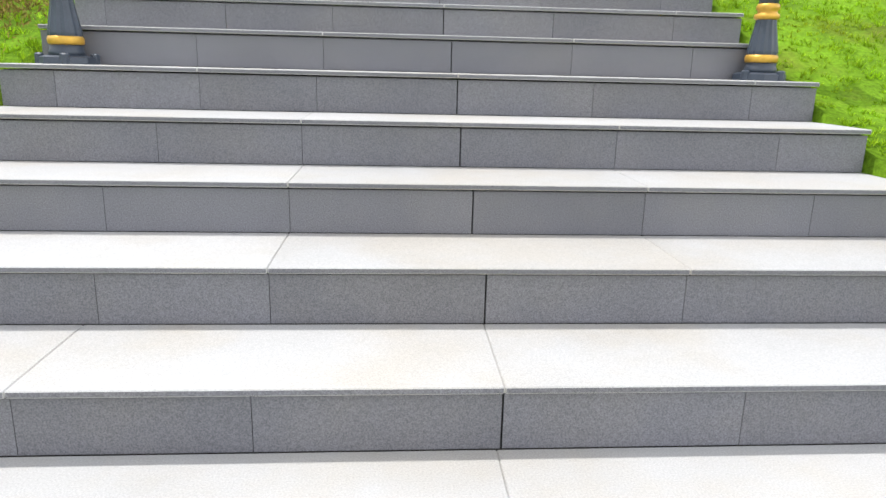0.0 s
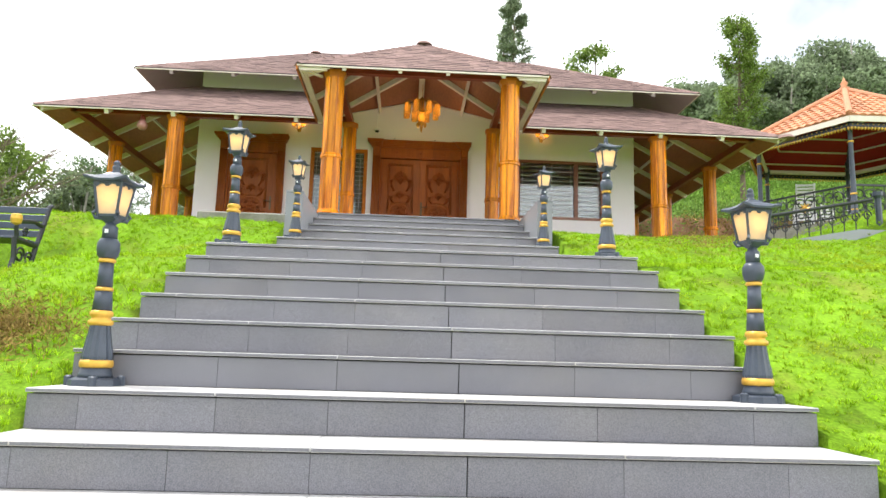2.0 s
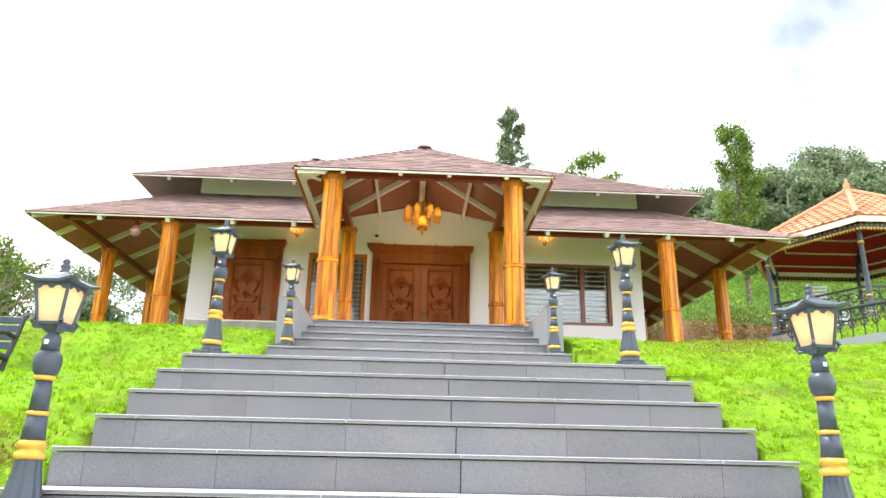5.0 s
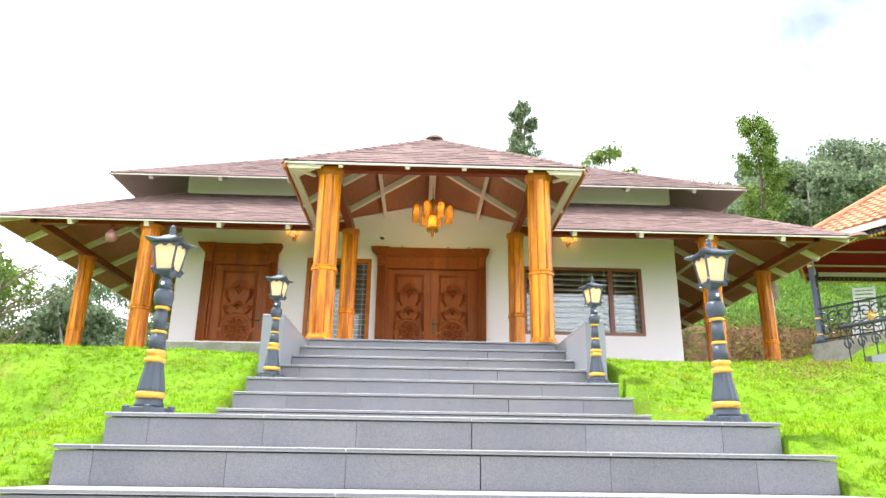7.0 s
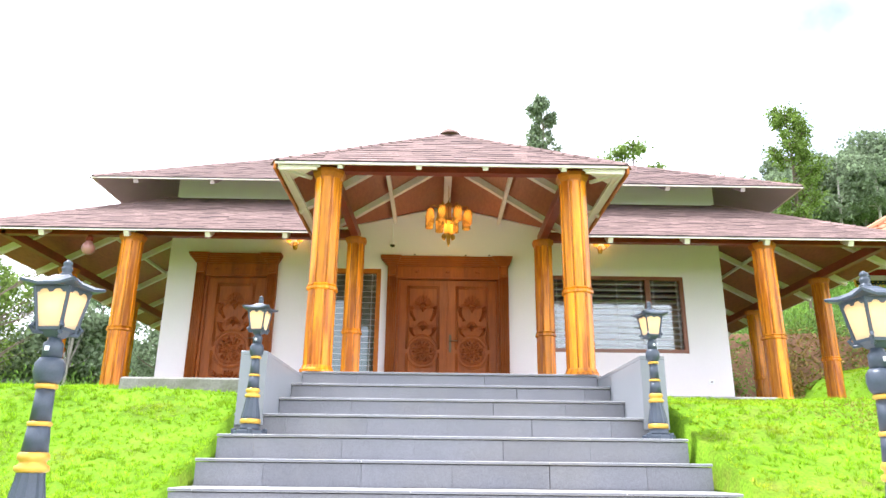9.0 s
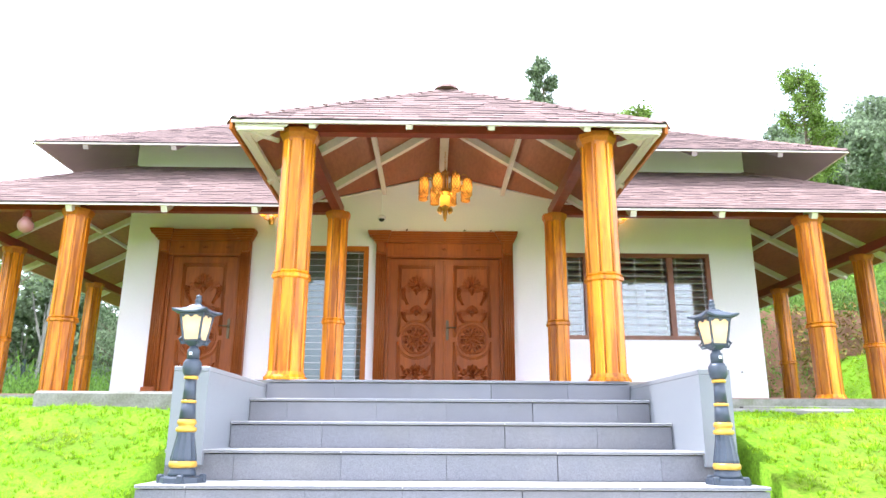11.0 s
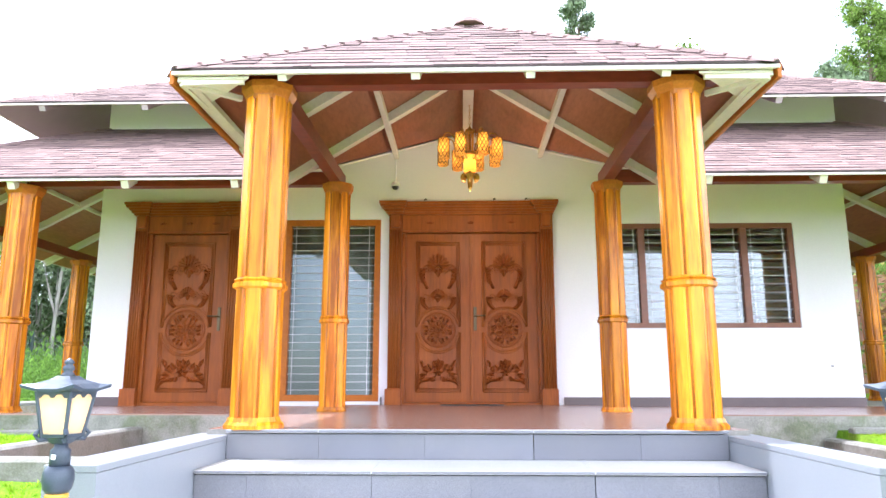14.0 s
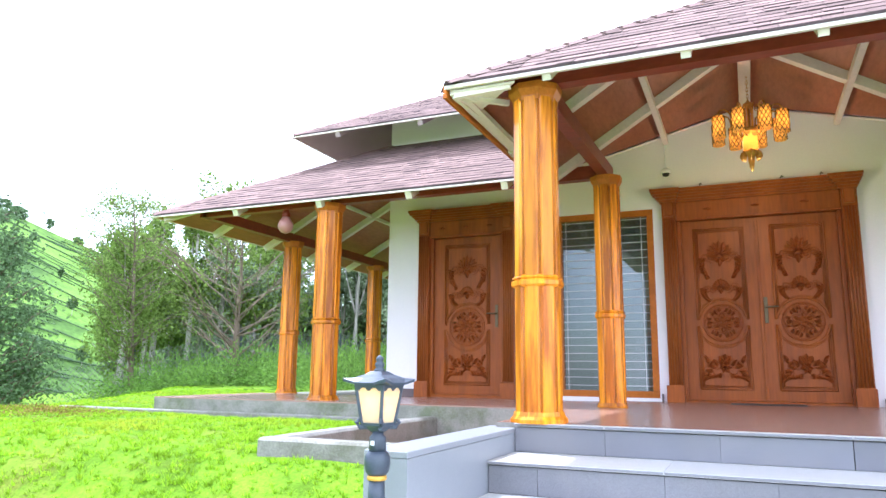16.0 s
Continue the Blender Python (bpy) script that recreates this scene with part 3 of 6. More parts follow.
# ---- columns ----
def column(x, y, radius, top, label):
    ob = thing("veranda_column", label, "column", (x, y, SLAB_Z if y > 11 else FLOOR), group="fluted teak columns")
    h = top - (SLAB_Z if y > 11 else FLOOR)
    ring = 0.86
    n = 8
    for z0, z1 in ((0.06, ring - 0.03), (ring + 0.03, h - 0.09)):
        for i in range(n):
            a0, a1 = 2 * math.pi * (i - 0.43) / n, 2 * math.pi * (i + 0.43) / n
            bm = mesh()
            pts = [(radius * math.cos(a0), radius * math.sin(a0)), (radius * 1.04 * math.cos(a0 + 0.1), radius * 1.04 * math.sin(a0 + 0.1)),
                   (radius * 1.04 * math.cos(a1 - 0.1), radius * 1.04 * math.sin(a1 - 0.1)), (radius * math.cos(a1), radius * math.sin(a1)),
                   (radius * 0.8 * math.cos(a1), radius * 0.8 * math.sin(a1)), (radius * 0.8 * math.cos(a0), radius * 0.8 * math.sin(a0))]
            a = [bm.verts.new((u, v, z0)) for u, v in pts]
            b = [bm.verts.new((u, v, z1)) for u, v in pts]
            for k in range(6):
                bm.faces.new((a[k], a[(k + 1) % 6], b[(k + 1) % 6], b[k]))
            bm.faces.new(a[::-1])
            bm.faces.new(b)
            part("stave", bm, TEAK, ob)
            a = 2 * math.pi * (i + 0.5) / n
            u, v = radius * 0.97 * math.cos(a), radius * 0.97 * math.sin(a)
            part("fillet", tube(mesh(), [(u, v, z0), (u, v, z1)], radius * 0.062, 5), TEAK_DARK, ob, smooth=True)
    t = math.pi / n
    part("core", lathe(mesh(), [(radius * 0.9, 0.0), (radius * 0.9, h - 0.02)], n, turn=t), BEAM, ob, "dark grooves between the staves")
    part("base_moulding", lathe(mesh(), [(radius * 1.28, 0), (radius * 1.28, 0.022), (radius * 1.16, 0.04), (radius * 1.1, 0.066)], n, turn=t), TEAK, ob)
    part("ring_moulding", lathe(mesh(), [(radius * 1.06, ring - 0.04), (radius * 1.2, ring - 0.025), (radius * 1.2, ring), (radius * 1.1, ring + 0.01), (radius * 1.18, ring + 0.02), (radius * 1.05, ring + 0.036)], n, turn=t), TEAK, ob)
    part("capital", lathe(mesh(), [(radius * 1.06, h - 0.11), (radius * 1.1, h - 0.08), (radius * 1.28, h - 0.04), (radius * 1.3, h)], n, turn=t), TEAK_DARK, ob)
    return ob


for x in (-0.35, 2.275):
    column(x, 10.17, 0.138, 5.15, "glossy orange fluted teak column at the porch edge")
for x in (-0.305, 2.295):
    column(x, 12.45, 0.118, 5.15, "fluted teak column standing in the porch")
for x in (-3.4, 5.37):
    column(x, 12.45, 0.138, 5.15, "fluted teak column at the veranda front")
for x in (-5.2, 7.14):
    for y in (14.27, 16.75, 19.2):
        column(x, y, 0.125, 5.16, "fluted teak column along the side veranda")

# ---- beams and rafters ----
frame_ob = thing("roof_timbers", "red-brown beams and cream painted rafters under the roofs", "roof frame", kind="structure")
for p, q in (((-5.2, 12.45, 5.21), (-0.36, 12.45, 5.21)), ((2.35, 12.45, 5.21), (7.14, 12.45, 5.21)), ((-5.2, 12.4, 5.21), (-5.2, 20.2, 5.21)), ((7.14, 12.4, 5.21), (7.14, 20.2, 5.21)),
             ((-0.6, 10.17, 5.22), (2.53, 10.17, 5.22)), ((-0.35, 10.2, 5.22), (-0.31, 12.6, 5.22)), ((2.275, 10.2, 5.22), (2.295, 12.6, 5.22))):
    part("beam", bar(mesh(), p, q, 0.1, 0.13), BEAM, frame_ob, "red-brown beam")


def rafter(p, q, w=0.07, h=0.09, drop=0.085):
    p, q = Vector(p), Vector(q)
    p.z -= drop
    q.z -= drop
    part("rafter", bar(mesh(), p, q, w, h), WHITE_TRIM, frame_ob)


def on_line(a, b, s):
    return tuple(Vector(a).lerp(Vector(b), s))


MAIN_SLOPE = (TOP_Z - EAVE_Z) / (14.13 - EAVE_Y)
for x in (-4.55, -3.4, -2.3, -1.25):
    run = min(14.13, EAVE_Y + (x - EAVE_X[0]) * 0.863)
    for xx in (x, 2 * MID - x):
        rafter((xx, EAVE_Y + 0.03, EAVE_Z + 0.02), (xx, run, EAVE_Z + (run - EAVE_Y) * MAIN_SLOPE))
for y in (13.25, 14.35, 15.5, 16.7, 17.9, 19.1):
    d = min(2.26, (y - EAVE_Y) / 0.863)
    rafter((EAVE_X[0] + 0.03, y, EAVE_Z + 0.02), (EAVE_X[0] + d, y, EAVE_Z + d * 0.531))
    rafter((EAVE_X[1] - 0.03, y, EAVE_Z + 0.02), (EAVE_X[1] - d, y, EAVE_Z + d * 0.531))
for s in (0, 1):
    rafter(on_line(*main_hips[s], 0.04), on_line(*main_hips[s], 1.0), 0.08, 0.1, 0.09)
    rafter(on_line(*porch_hips[s], 0.05), on_line(*porch_hips[s], 0.97), 0.08, 0.09, 0.085)
# purlins halfway up the slopes
for sx in (-1, 1):
    ex = EAVE_X[0] if sx < 0 else EAVE_X[1]
    rafter((ex - sx * 1.2, 13.22, EAVE_Z + 0.637), (ex - sx * 1.2, 19.6, EAVE_Z + 0.637), 0.04, 0.05, 0.06)
    side = (P_APEX[2] - P_EAVE_Z) / (MID - P_X[0])
    for y in (11.2, 12.28):
        reach = MID - P_X[0] if y > 11.55 else (y - P_EAVE_Y) / (11.55 - P_EAVE_Y) * (MID - P_X[0])
        x0 = MID + sx * (MID - P_X[0])
        rafter((x0, y, P_EAVE_Z + 0.02), (x0 - sx * reach, y, P_EAVE_Z + reach * side), 0.085, 0.09)
    rafter((MID + sx * 0.79, 10.9, 5.79), (MID + sx * 0.79, 13.3, 5.79), 0.05, 0.06, 0.07)
    # white plastered underside between the porch valleys and the wall
    plate = mesh()
    slab(plate, [(MID - 1.35, 12.7, 5.43), (MID, 14.05, 6.26), (MID, 14.125, 6.26), (MID - 1.35, 14.125, 6.26)] if sx < 0 else
         [(MID + 1.35, 12.7, 5.43), (MID + 1.35, 14.125, 6.26), (MID, 14.125, 6.26), (MID, 14.05, 6.26)], 0.02)
    part("plaster_panel", plate, WALL, frame_ob, "white plastered panel above the entrance")
rafter((MID, 11.55, 6.33), (MID, 14.05, 6.33), 0.11, 0.1, 0.11)
for x in (-0.2, 0.62, 1.32, 2.14):
    rafter((x, P_EAVE_Y + 0.02, P_EAVE_Z + 0.02), (x, P_EAVE_Y + 0.45, P_EAVE_Z + 0.31), 0.055, 0.06, 0.065)
# cream eave strips
for pts in (((P_X[0], P_EAVE_Y), (P_X[1], P_EAVE_Y)), ((P_X[0], P_EAVE_Y), (P_X[0], EAVE_Y)), ((P_X[1], P_EAVE_Y), (P_X[1], EAVE_Y))):
    a, b = [(x, y, P_EAVE_Z - 0.03) for x, y in pts]
    if a[1] == b[1]:
        part("eave_strip", bar(mesh(), a, b, 0.024, 0.022), WHITE_TRIM, frame_ob)
        continue
    part("side_fascia", bar(mesh(), (a[0], a[1], a[2] - 0.025), (b[0], b[1], b[2] - 0.025), 0.024, 0.085), TEAK_DARK, frame_ob, "orange-brown teak fascia")
    inward = 1 if a[0] < MID else -1
    part("eave_strip", bar(mesh(), (a[0] + inward * 0.07, a[1] + 0.03, a[2] - 0.022), (b[0] + inward * 0.07, b[1], b[2] - 0.022), 0.09, 0.04), WHITE_TRIM, frame_ob)
    c = [(a[0] + inward * 0.03, a[1] + 0.025, a[2] - 0.012), (a[0] + inward * 0.47, a[1] + 0.025, a[2] - 0.012), (a[0] + inward * 0.03, a[1] + 0.47, a[2] - 0.012)]
    part("corner_panel", slab(mesh(), c if inward > 0 else c[::-1], 0.014), WHITE_TRIM, frame_ob, "cream panel closing the eave corner")
    for u, v in ((0.43, 0.06), (0.06, 0.43), (0.33, 0.33)):
        part("corner_rib", bar(mesh(), (a[0] + inward * 0.05, a[1] + 0.045, a[2] - 0.045), (a[0] + inward * u, a[1] + v, a[2] - 0.03), 0.03, 0.035), WHITE_TRIM, frame_ob)
for a, b in (((EAVE_X[0], EAVE_Y), (P_X[0], EAVE_Y)), ((P_X[1], EAVE_Y), (EAVE_X[1], EAVE_Y)), ((EAVE_X[0], EAVE_Y), (EAVE_X[0], BACK_Y)), ((EAVE_X[1], EAVE_Y), (EAVE_X[1], BACK_Y))):
    part("eave_strip", bar(mesh(), (*a, EAVE_Z - 0.03), (*b, EAVE_Z - 0.03), 0.02, 0.018), WHITE_TRIM, frame_ob)
for a, b in (((U_X[0], U_Y), (U_X[1], U_Y)), ((U_X[0], U_Y), (U_X[0], U_BACK)), ((U_X[1], U_Y), (U_X[1], U_BACK))):
    part("eave_strip", bar(mesh(), (*a, U_Z - 0.03), (*b, U_Z - 0.03), 0.02, 0.018), WHITE_TRIM, frame_ob)
for x in [-3.9 + 1.19 * i for i in range(9)]:
    part("rafter", bar(mesh(), (x, U_Y + 0.02, U_Z - 0.06), (x, 14.13, U_Z + 0.42), 0.07, 0.08), SOFFIT_GREY, frame_ob)


# ---- carved doors ----
def scroll(bm, cx, cz, size, turns, start, hand, y, r=0.009):
    """A carved volute that unwinds from its eye, lying on a door face."""
    pts = []
    n = int(14 * turns)
    for i in range(n + 1):
        s = i / n
        a = start + hand * s * turns * 2 * math.pi
        rad = size * (0.18 + 0.82 * s)
        pts.append((cx + rad * math.cos(a), y, cz + rad * math.sin(a)))
    tube(bm, pts, r, 6, r * 0.6)


def leaflet(bm, cx, cz, length, width, angle, y, rise=0.018):
    """A pointed carved leaf, ridged along its middle."""
    c, s = math.cos(angle), math.sin(angle)

    def at(u, v, h):
        return bm.verts.new((cx + u * c - v * s, y - h, cz + u * s + v * c))
    a, tip = at(0, 0, 0.001), at(length, 0, 0.001)
    l1, l2 = at(length * 0.3, width / 2, 0.002), at(length * 0.7, width * 0.4, 0.002)
    r1, r2 = at(length * 0.3, -width / 2, 0.002), at(length * 0.7, -width * 0.4, 0.002)
    m1, m2 = at(length * 0.3, 0, rise * 1.5), at(length * 0.7, 0, rise * 1.2)
    for q in ((a, l1, m1), (l1, l2, m2, m1), (l2, tip, m2), (a, m1, r1), (m1, m2, r2, r1), (m2, tip, r2)):
        bm.faces.new(q)


def crest(bm, cx, cz, w, h, y):
    """A full palmette crown with volutes and leafy drops hanging on both sides."""
    for count, reach, wide, step, rise in ((9, 0.52, 0.15, 19, 0.014), (7, 0.36, 0.15, 25, 0.021), (5, 0.22, 0.13, 34, 0.028)):
        for k in range(count):
            off = k - (count - 1) / 2
            a = math.radians(90 + off * step)
            leaflet(bm, cx + 0.05 * w * math.cos(a), cz + 0.03 * h + 0.05 * h * math.sin(a), h * reach * (1 - 0.07 * abs(off)), w * wide, a, y, rise)
    for sx in (-1, 1):
        scroll(bm, cx + sx * w * 0.17, cz - 0.02 * h, w * 0.12, 1.5, math.pi / 2, -sx, y, 0.012)
        scroll(bm, cx + sx * w * 0.35, cz + 0.02 * h, w * 0.12, 1.4, 0, sx, y, 0.012)
        for k in range(6):
            leaflet(bm, cx + sx * w * (0.34 + 0.035 * k - 0.006 * k * k), cz - h * (0.02 + 0.12 * k), w * (0.19 - 0.012 * k), w * 0.11, math.radians(270 + sx * (60 - 26 * k)), y, 0.024)
            leaflet(bm, cx + sx * w * (0.42 - 0.005 * k), cz - h * (0.1 * k), w * 0.12, w * 0.08, math.radians(90 - sx * (100 - 12 * k)), y, 0.018)
    for k in (-1, 0, 1):
        leaflet(bm, cx, cz + 0.02 * h, h * (0.34 if k == 0 else 0.22), w * 0.12, math.radians(270 + 38 * k), y, 0.024)


def bouquet(bm, cx, cz, w, h, y):
    """A spray of acanthus scrolls with a flower at its heart."""
    for sx in (-1, 1):
        scroll(bm, cx + sx * w * 0.2, cz + h * 0.1, w * 0.13, 1.5, 0, sx, y, 0.012)
        scroll(bm, cx + sx * w * 0.34, cz - h * 0.2, w * 0.12, 1.5, math.pi, -sx, y, 0.012)
        scroll(bm, cx + sx * w * 0.14, cz - h * 0.28, w * 0.09, 1.3, math.pi / 2, sx, y, 0.011)
        for k in range(6):
            a = math.radians(90 - sx * (10 + 26 * k))
            leaflet(bm, cx + sx * w * (0.1 + 0.065 * k), cz + h * (0.14 - 0.08 * k), w * 0.22, w * 0.11, a, y, 0.024)
            leaflet(bm, cx + sx * w * (0.12 + 0.06 * k), cz - h * (0.16 + 0.05 * k), w * 0.16, w * 0.09, math.radians(270 + sx * (20 + 24 * k)), y, 0.02)
        for k in range(3):
            leaflet(bm, cx + sx * w * 0.42, cz + h * (0.02 + 0.13 * k), w * (0.2 - 0.03 * k), w * 0.1, math.radians(90 + sx * (35 - 35 * k)), y, 0.022)
    for k in range(6):
        leaflet(bm, cx, cz, w * 0.15, w * 0.1, math.radians(60 * k), y, 0.03)
    for k in range(5):
        leaflet(bm, cx, cz + h * 0.14, h * (0.36 - 0.05 * abs(k - 2)), w * 0.12, math.radians(90 + 28 * (k - 2)), y, 0.024)


def medallion(bm, cx, cz, r, y):
    """A flower of six cupped petals inside a ring of foliage, framed by a double moulding."""
    for rr, thick in ((1.0, 0.012), (0.9, 0.006)):
        ring = [(cx + rr * r * math.cos(a), y, cz + rr * r * math.sin(a)) for a in [2 * math.pi * i / 32 for i in range(33)]]
        tube(bm, ring, thick, 6)
    for k in range(6):
        a = math.radians(60 * k + 30)
        px, pz = cx + r * 0.38 * math.cos(a), cz + r * 0.38 * math.sin(a)
        loop = [(px + r * (0.2 * math.cos(t) * math.cos(a) - 0.185 * math.sin(t) * math.sin(a)), y - 0.006, pz + r * (0.2 * math.cos(t) * math.sin(a) + 0.185 * math.sin(t) * math.cos(a)))
                for t in [2 * math.pi * i / 12 for i in range(13)]]
        tube(bm, loop, 0.0085, 6)
        leaflet(bm, cx + r * 0.2 * math.cos(a), cz + r * 0.2 * math.sin(a), r * 0.34, r * 0.22, a, y, 0.012)
        for d in (-1, 1):
            b = a + d * 0.26 + 0.52
            scroll(bm, cx + r * 0.74 * math.cos(b), cz + r * 0.74 * math.sin(b), r * 0.12, 1.2, b, d, y, 0.008)
            leaflet(bm, cx + r * 0.6 * math.cos(a + d * 0.16), cz + r * 0.6 * math.sin(a + d * 0.16), r * 0.26, r * 0.16, a + d * 0.5, y, 0.02)
        leaflet(bm, cx + r * 0.5 * math.cos(a + 0.52), cz + r * 0.5 * math.sin(a + 0.52), r * 0.36, r * 0.2, a + 0.52, y, 0.022)
    for rr in (0.07, 0.16):
        hub = [(cx + r * rr * math.cos(a), y - 0.012, cz + r * rr * math.sin(a)) for a in [2 * math.pi * i / 16 for i in range(17)]]
        tube(bm, hub, 0.009, 6)


def run(bm, pts, y, r):
    tube(bm, [(x, y, z) for x, z in pts], r, 6)


def leaf(door, x0, x1, z0, z1, y, handle_x, lever):
    """One carved door leaf with its mouldings, carvings and lever handle."""
    w, cx = x1 - x0, (x0 + x1) / 2
    lf = part("door_leaf", box(mesh(), x0 + 0.003, x1 - 0.003, y, y + 0.045, z0, z1, 0.003), DOOR, door)
    px0, px1 = x0 + w * 0.17, x1 - w * 0.17
    zc = z0 + (z1 - z0) * 0.42
    r = w * 0.255
    upper, lower = z1 - 0.1, z0 + 0.12
    for grow, thick in ((0.0, 0.012), (0.02, 0.006), (0.036, 0.009)):
        bm = mesh()
        a, b = px0 + grow, px1 - grow
        R = r + 0.05 + grow * 0.6
        half = (b - a) / 2
        dz = 0.035 + grow
        th = math.asin(min(0.98, dz / R))
        arc = [(cx + R * math.cos(t), zc + R * math.sin(t)) for t in [th + (math.pi - 2 * th) * i / 16 for i in range(17)]]
        arc = [(max(a, min(b, x)), z) for x, z in arc]
        run(bm, [(a, upper - grow), (b, upper - grow), (b, zc + dz)] + arc + [(a, zc + dz), (a, upper - grow)], y - 0.002, thick)
        low = [(x, 2 * zc - z) for x, z in arc]
        run(bm, [(a, lower + grow), (b, lower + grow), (b, zc - dz)] + low + [(a, zc - dz), (a, lower + grow)], y - 0.002, thick)
        part("panel_moulding", bm, DOOR_CARVING if thick < 0.008 else DOOR, lf, smooth=True)
    bm = mesh()
    medallion(bm, cx, zc, r, y)
    part("rosette_carving", bm, DOOR_CARVING, lf, "carved flower rosette")
    bm = mesh()
    crest(bm, cx, z1 - (z1 - z0) * 0.215, w * 0.56, 0.34, y)
    part("crest_carving", bm, DOOR_CARVING, lf, "carved palmette with volutes")
    bm = mesh()
    crest(bm, cx, zc + r + (z1 - z0) * 0.09, w * 0.54, 0.19, y)
    part("crest_carving", bm, DOOR_CARVING, lf, "small carved crest")
    bm = mesh()
    bouquet(bm, cx, z0 + (z1 - z0) * 0.175, w * 0.54, 0.32, y)
    part("bouquet_carving", bm, DOOR_CARVING, lf, "carved acanthus spray")
    if handle_x:
        hz = z0 + (z1 - z0) * 0.5
        pl = part("handle_plate", box(mesh(), handle_x - 0.019, handle_x + 0.019, y - 0.012, y + 0.002, hz - 0.17, hz + 0.11, 0.004), BRONZE, lf, "dark bronze handle plate")
        bm = mesh()
        tube(bm, [(handle_x, y - 0.01, hz), (handle_x, y - 0.05, hz), (handle_x + lever * 0.03, y - 0.055, hz), (handle_x + lever * 0.12, y - 0.05, hz + 0.004)], 0.009, 8)
        part("lever", bm, BRONZE, pl, smooth=True)
    return lf


def carved_door(name, label, x0, x1, top, leaves):
    """x0 and x1: the ends of the cornice; top: its upper edge."""
    door = thing(name, label, "door", kind="structure")
    y = 14.13
    fx0, fx1 = x0 + 0.115, x1 - 0.115
    lx0, lx1 = fx0 + 0.19, fx1 - 0.19
    z0 = SLAB_Z + 0.005
    leaf_top = top - 0.4
    for a, b, s in ((fx0, fx0 + 0.15, 1), (fx1 - 0.15, fx1, -1)):
        part("pilaster", box(mesh(), a, b, y - 0.075, y + 0.1, z0 + 0.2, top - 0.15), DOOR, door)
        for i in range(5):
            bm = mesh()
            u = a + 0.018 + 0.0285 * i
            tube(bm, [(u, y - 0.078, z0 + 0.21), (u, y - 0.078, top - 0.34)], 0.0125, 6)
            part("reed", bm, DOOR, door, smooth=True)
        part("plinth_block", box(mesh(), a - 0.025, b + 0.012, y - 0.11, y + 0.1, z0, z0 + 0.2, 0.006), DOOR, door)
        part("bracket", box(mesh(), a + 0.02, b - 0.02, y - 0.11, y, top - 0.31, top - 0.15, 0.012), DOOR, door)
        c = mesh()
        for i, (out, hgt) in enumerate(((0.02, 0.03), (0.045, 0.03), (0.07, 0.03), (0.1, 0.03), (0.115, 0.03))):
            box(c, a - out, b + out * 0.55, y - 0.085 - out * 0.8, y + 0.02, top - 0.15 + 0.03 * i, top - 0.15 + 0.03 * i + hgt)
        part("cornice_capital", c, DOOR, door)
        part("jamb", box(mesh(), b + 0.002 if s > 0 else lx1 - 0.004, lx0 + 0.004 if s > 0 else a - 0.002, y - 0.02, y + 0.12, z0, leaf_top + 0.03, 0.004), DOOR, door)
    part("frieze", box(mesh(), fx0 + 0.152, fx1 - 0.152, y - 0.05, y + 0.12, leaf_top + 0.06, top - 0.151, 0.004), DOOR, door)
    part("transom", box(mesh(), fx0 + 0.152, fx1 - 0.152, y - 0.07, y + 0.12, leaf_top + 0.03, leaf_top + 0.058, 0.006), DOOR, door)
    c = mesh()
    for i, out in enumerate((0.0, 0.014, 0.028, 0.045, 0.06)):
        box(c, fx0 + 0.16, fx1 - 0.16, y - 0.07 - out, y + 0.1, top - 0.15 + 0.03 * i, top - 0.121 + 0.03 * i)
    part("cornice", c, DOOR, door)
    bm = mesh()
    n = 3
    for i in range(n):
        cx = fx0 + (fx1 - fx0) * (0.25 + 0.25 * i)
        for k in range(5):
            a = math.radians(20 + 35 * k)
            leaflet(bm, cx, (leaf_top + top) / 2 - 0.06, 0.05 if k in (0, 4) else 0.035, 0.02, a, y - 0.05, 0.008)
    part("frieze_carving", bm, DOOR_CARVING, door, "small carved sprigs")
    part("threshold", box(mesh(), lx0, lx1, y - 0.03, y + 0.1, z0, z0 + 0.045, 0.004), DOOR, door)
    w = (lx1 - lx0) / leaves
    for i in range(leaves):
        a, b = lx0 + w * i, lx0 + w * (i + 1)
        if leaves == 2:
            hx, lev = (a + 0.045, 1) if i == 1 else (0, 0)
        else:
            hx, lev = b - 0.06, -1
        leaf(door, a, b, z0 + 0.047, leaf_top + 0.028, y + 0.02, hx, lev)
    if leaves == 2:
        part("meeting_rail", box(mesh(), lx0 + w - 0.016, lx0 + w + 0.016, y + 0.004, y + 0.022, z0 + 0.05, leaf_top + 0.02, 0.005), DOOR, door)
        for x in (0.45, 1.28, 1.66):
            bm = mesh()
            tube(bm, [(x, y - 0.06, top), (x, y - 0.06, top + 0.035), (x + 0.012, y - 0.07, top + 0.045), (x + 0.02, y - 0.08, top + 0.03)], 0.008, 6)
            part("hook", bm, BLACK_IRON, door, "small black iron hook")


carved_door("door_1", "closed carved teak single door with moulded cornice", -3.166, -1.637, 5.395, 1)
carved_door("door_2", "closed carved teak double door with moulded cornice", -0.087, 2.093, 5.39, 2)


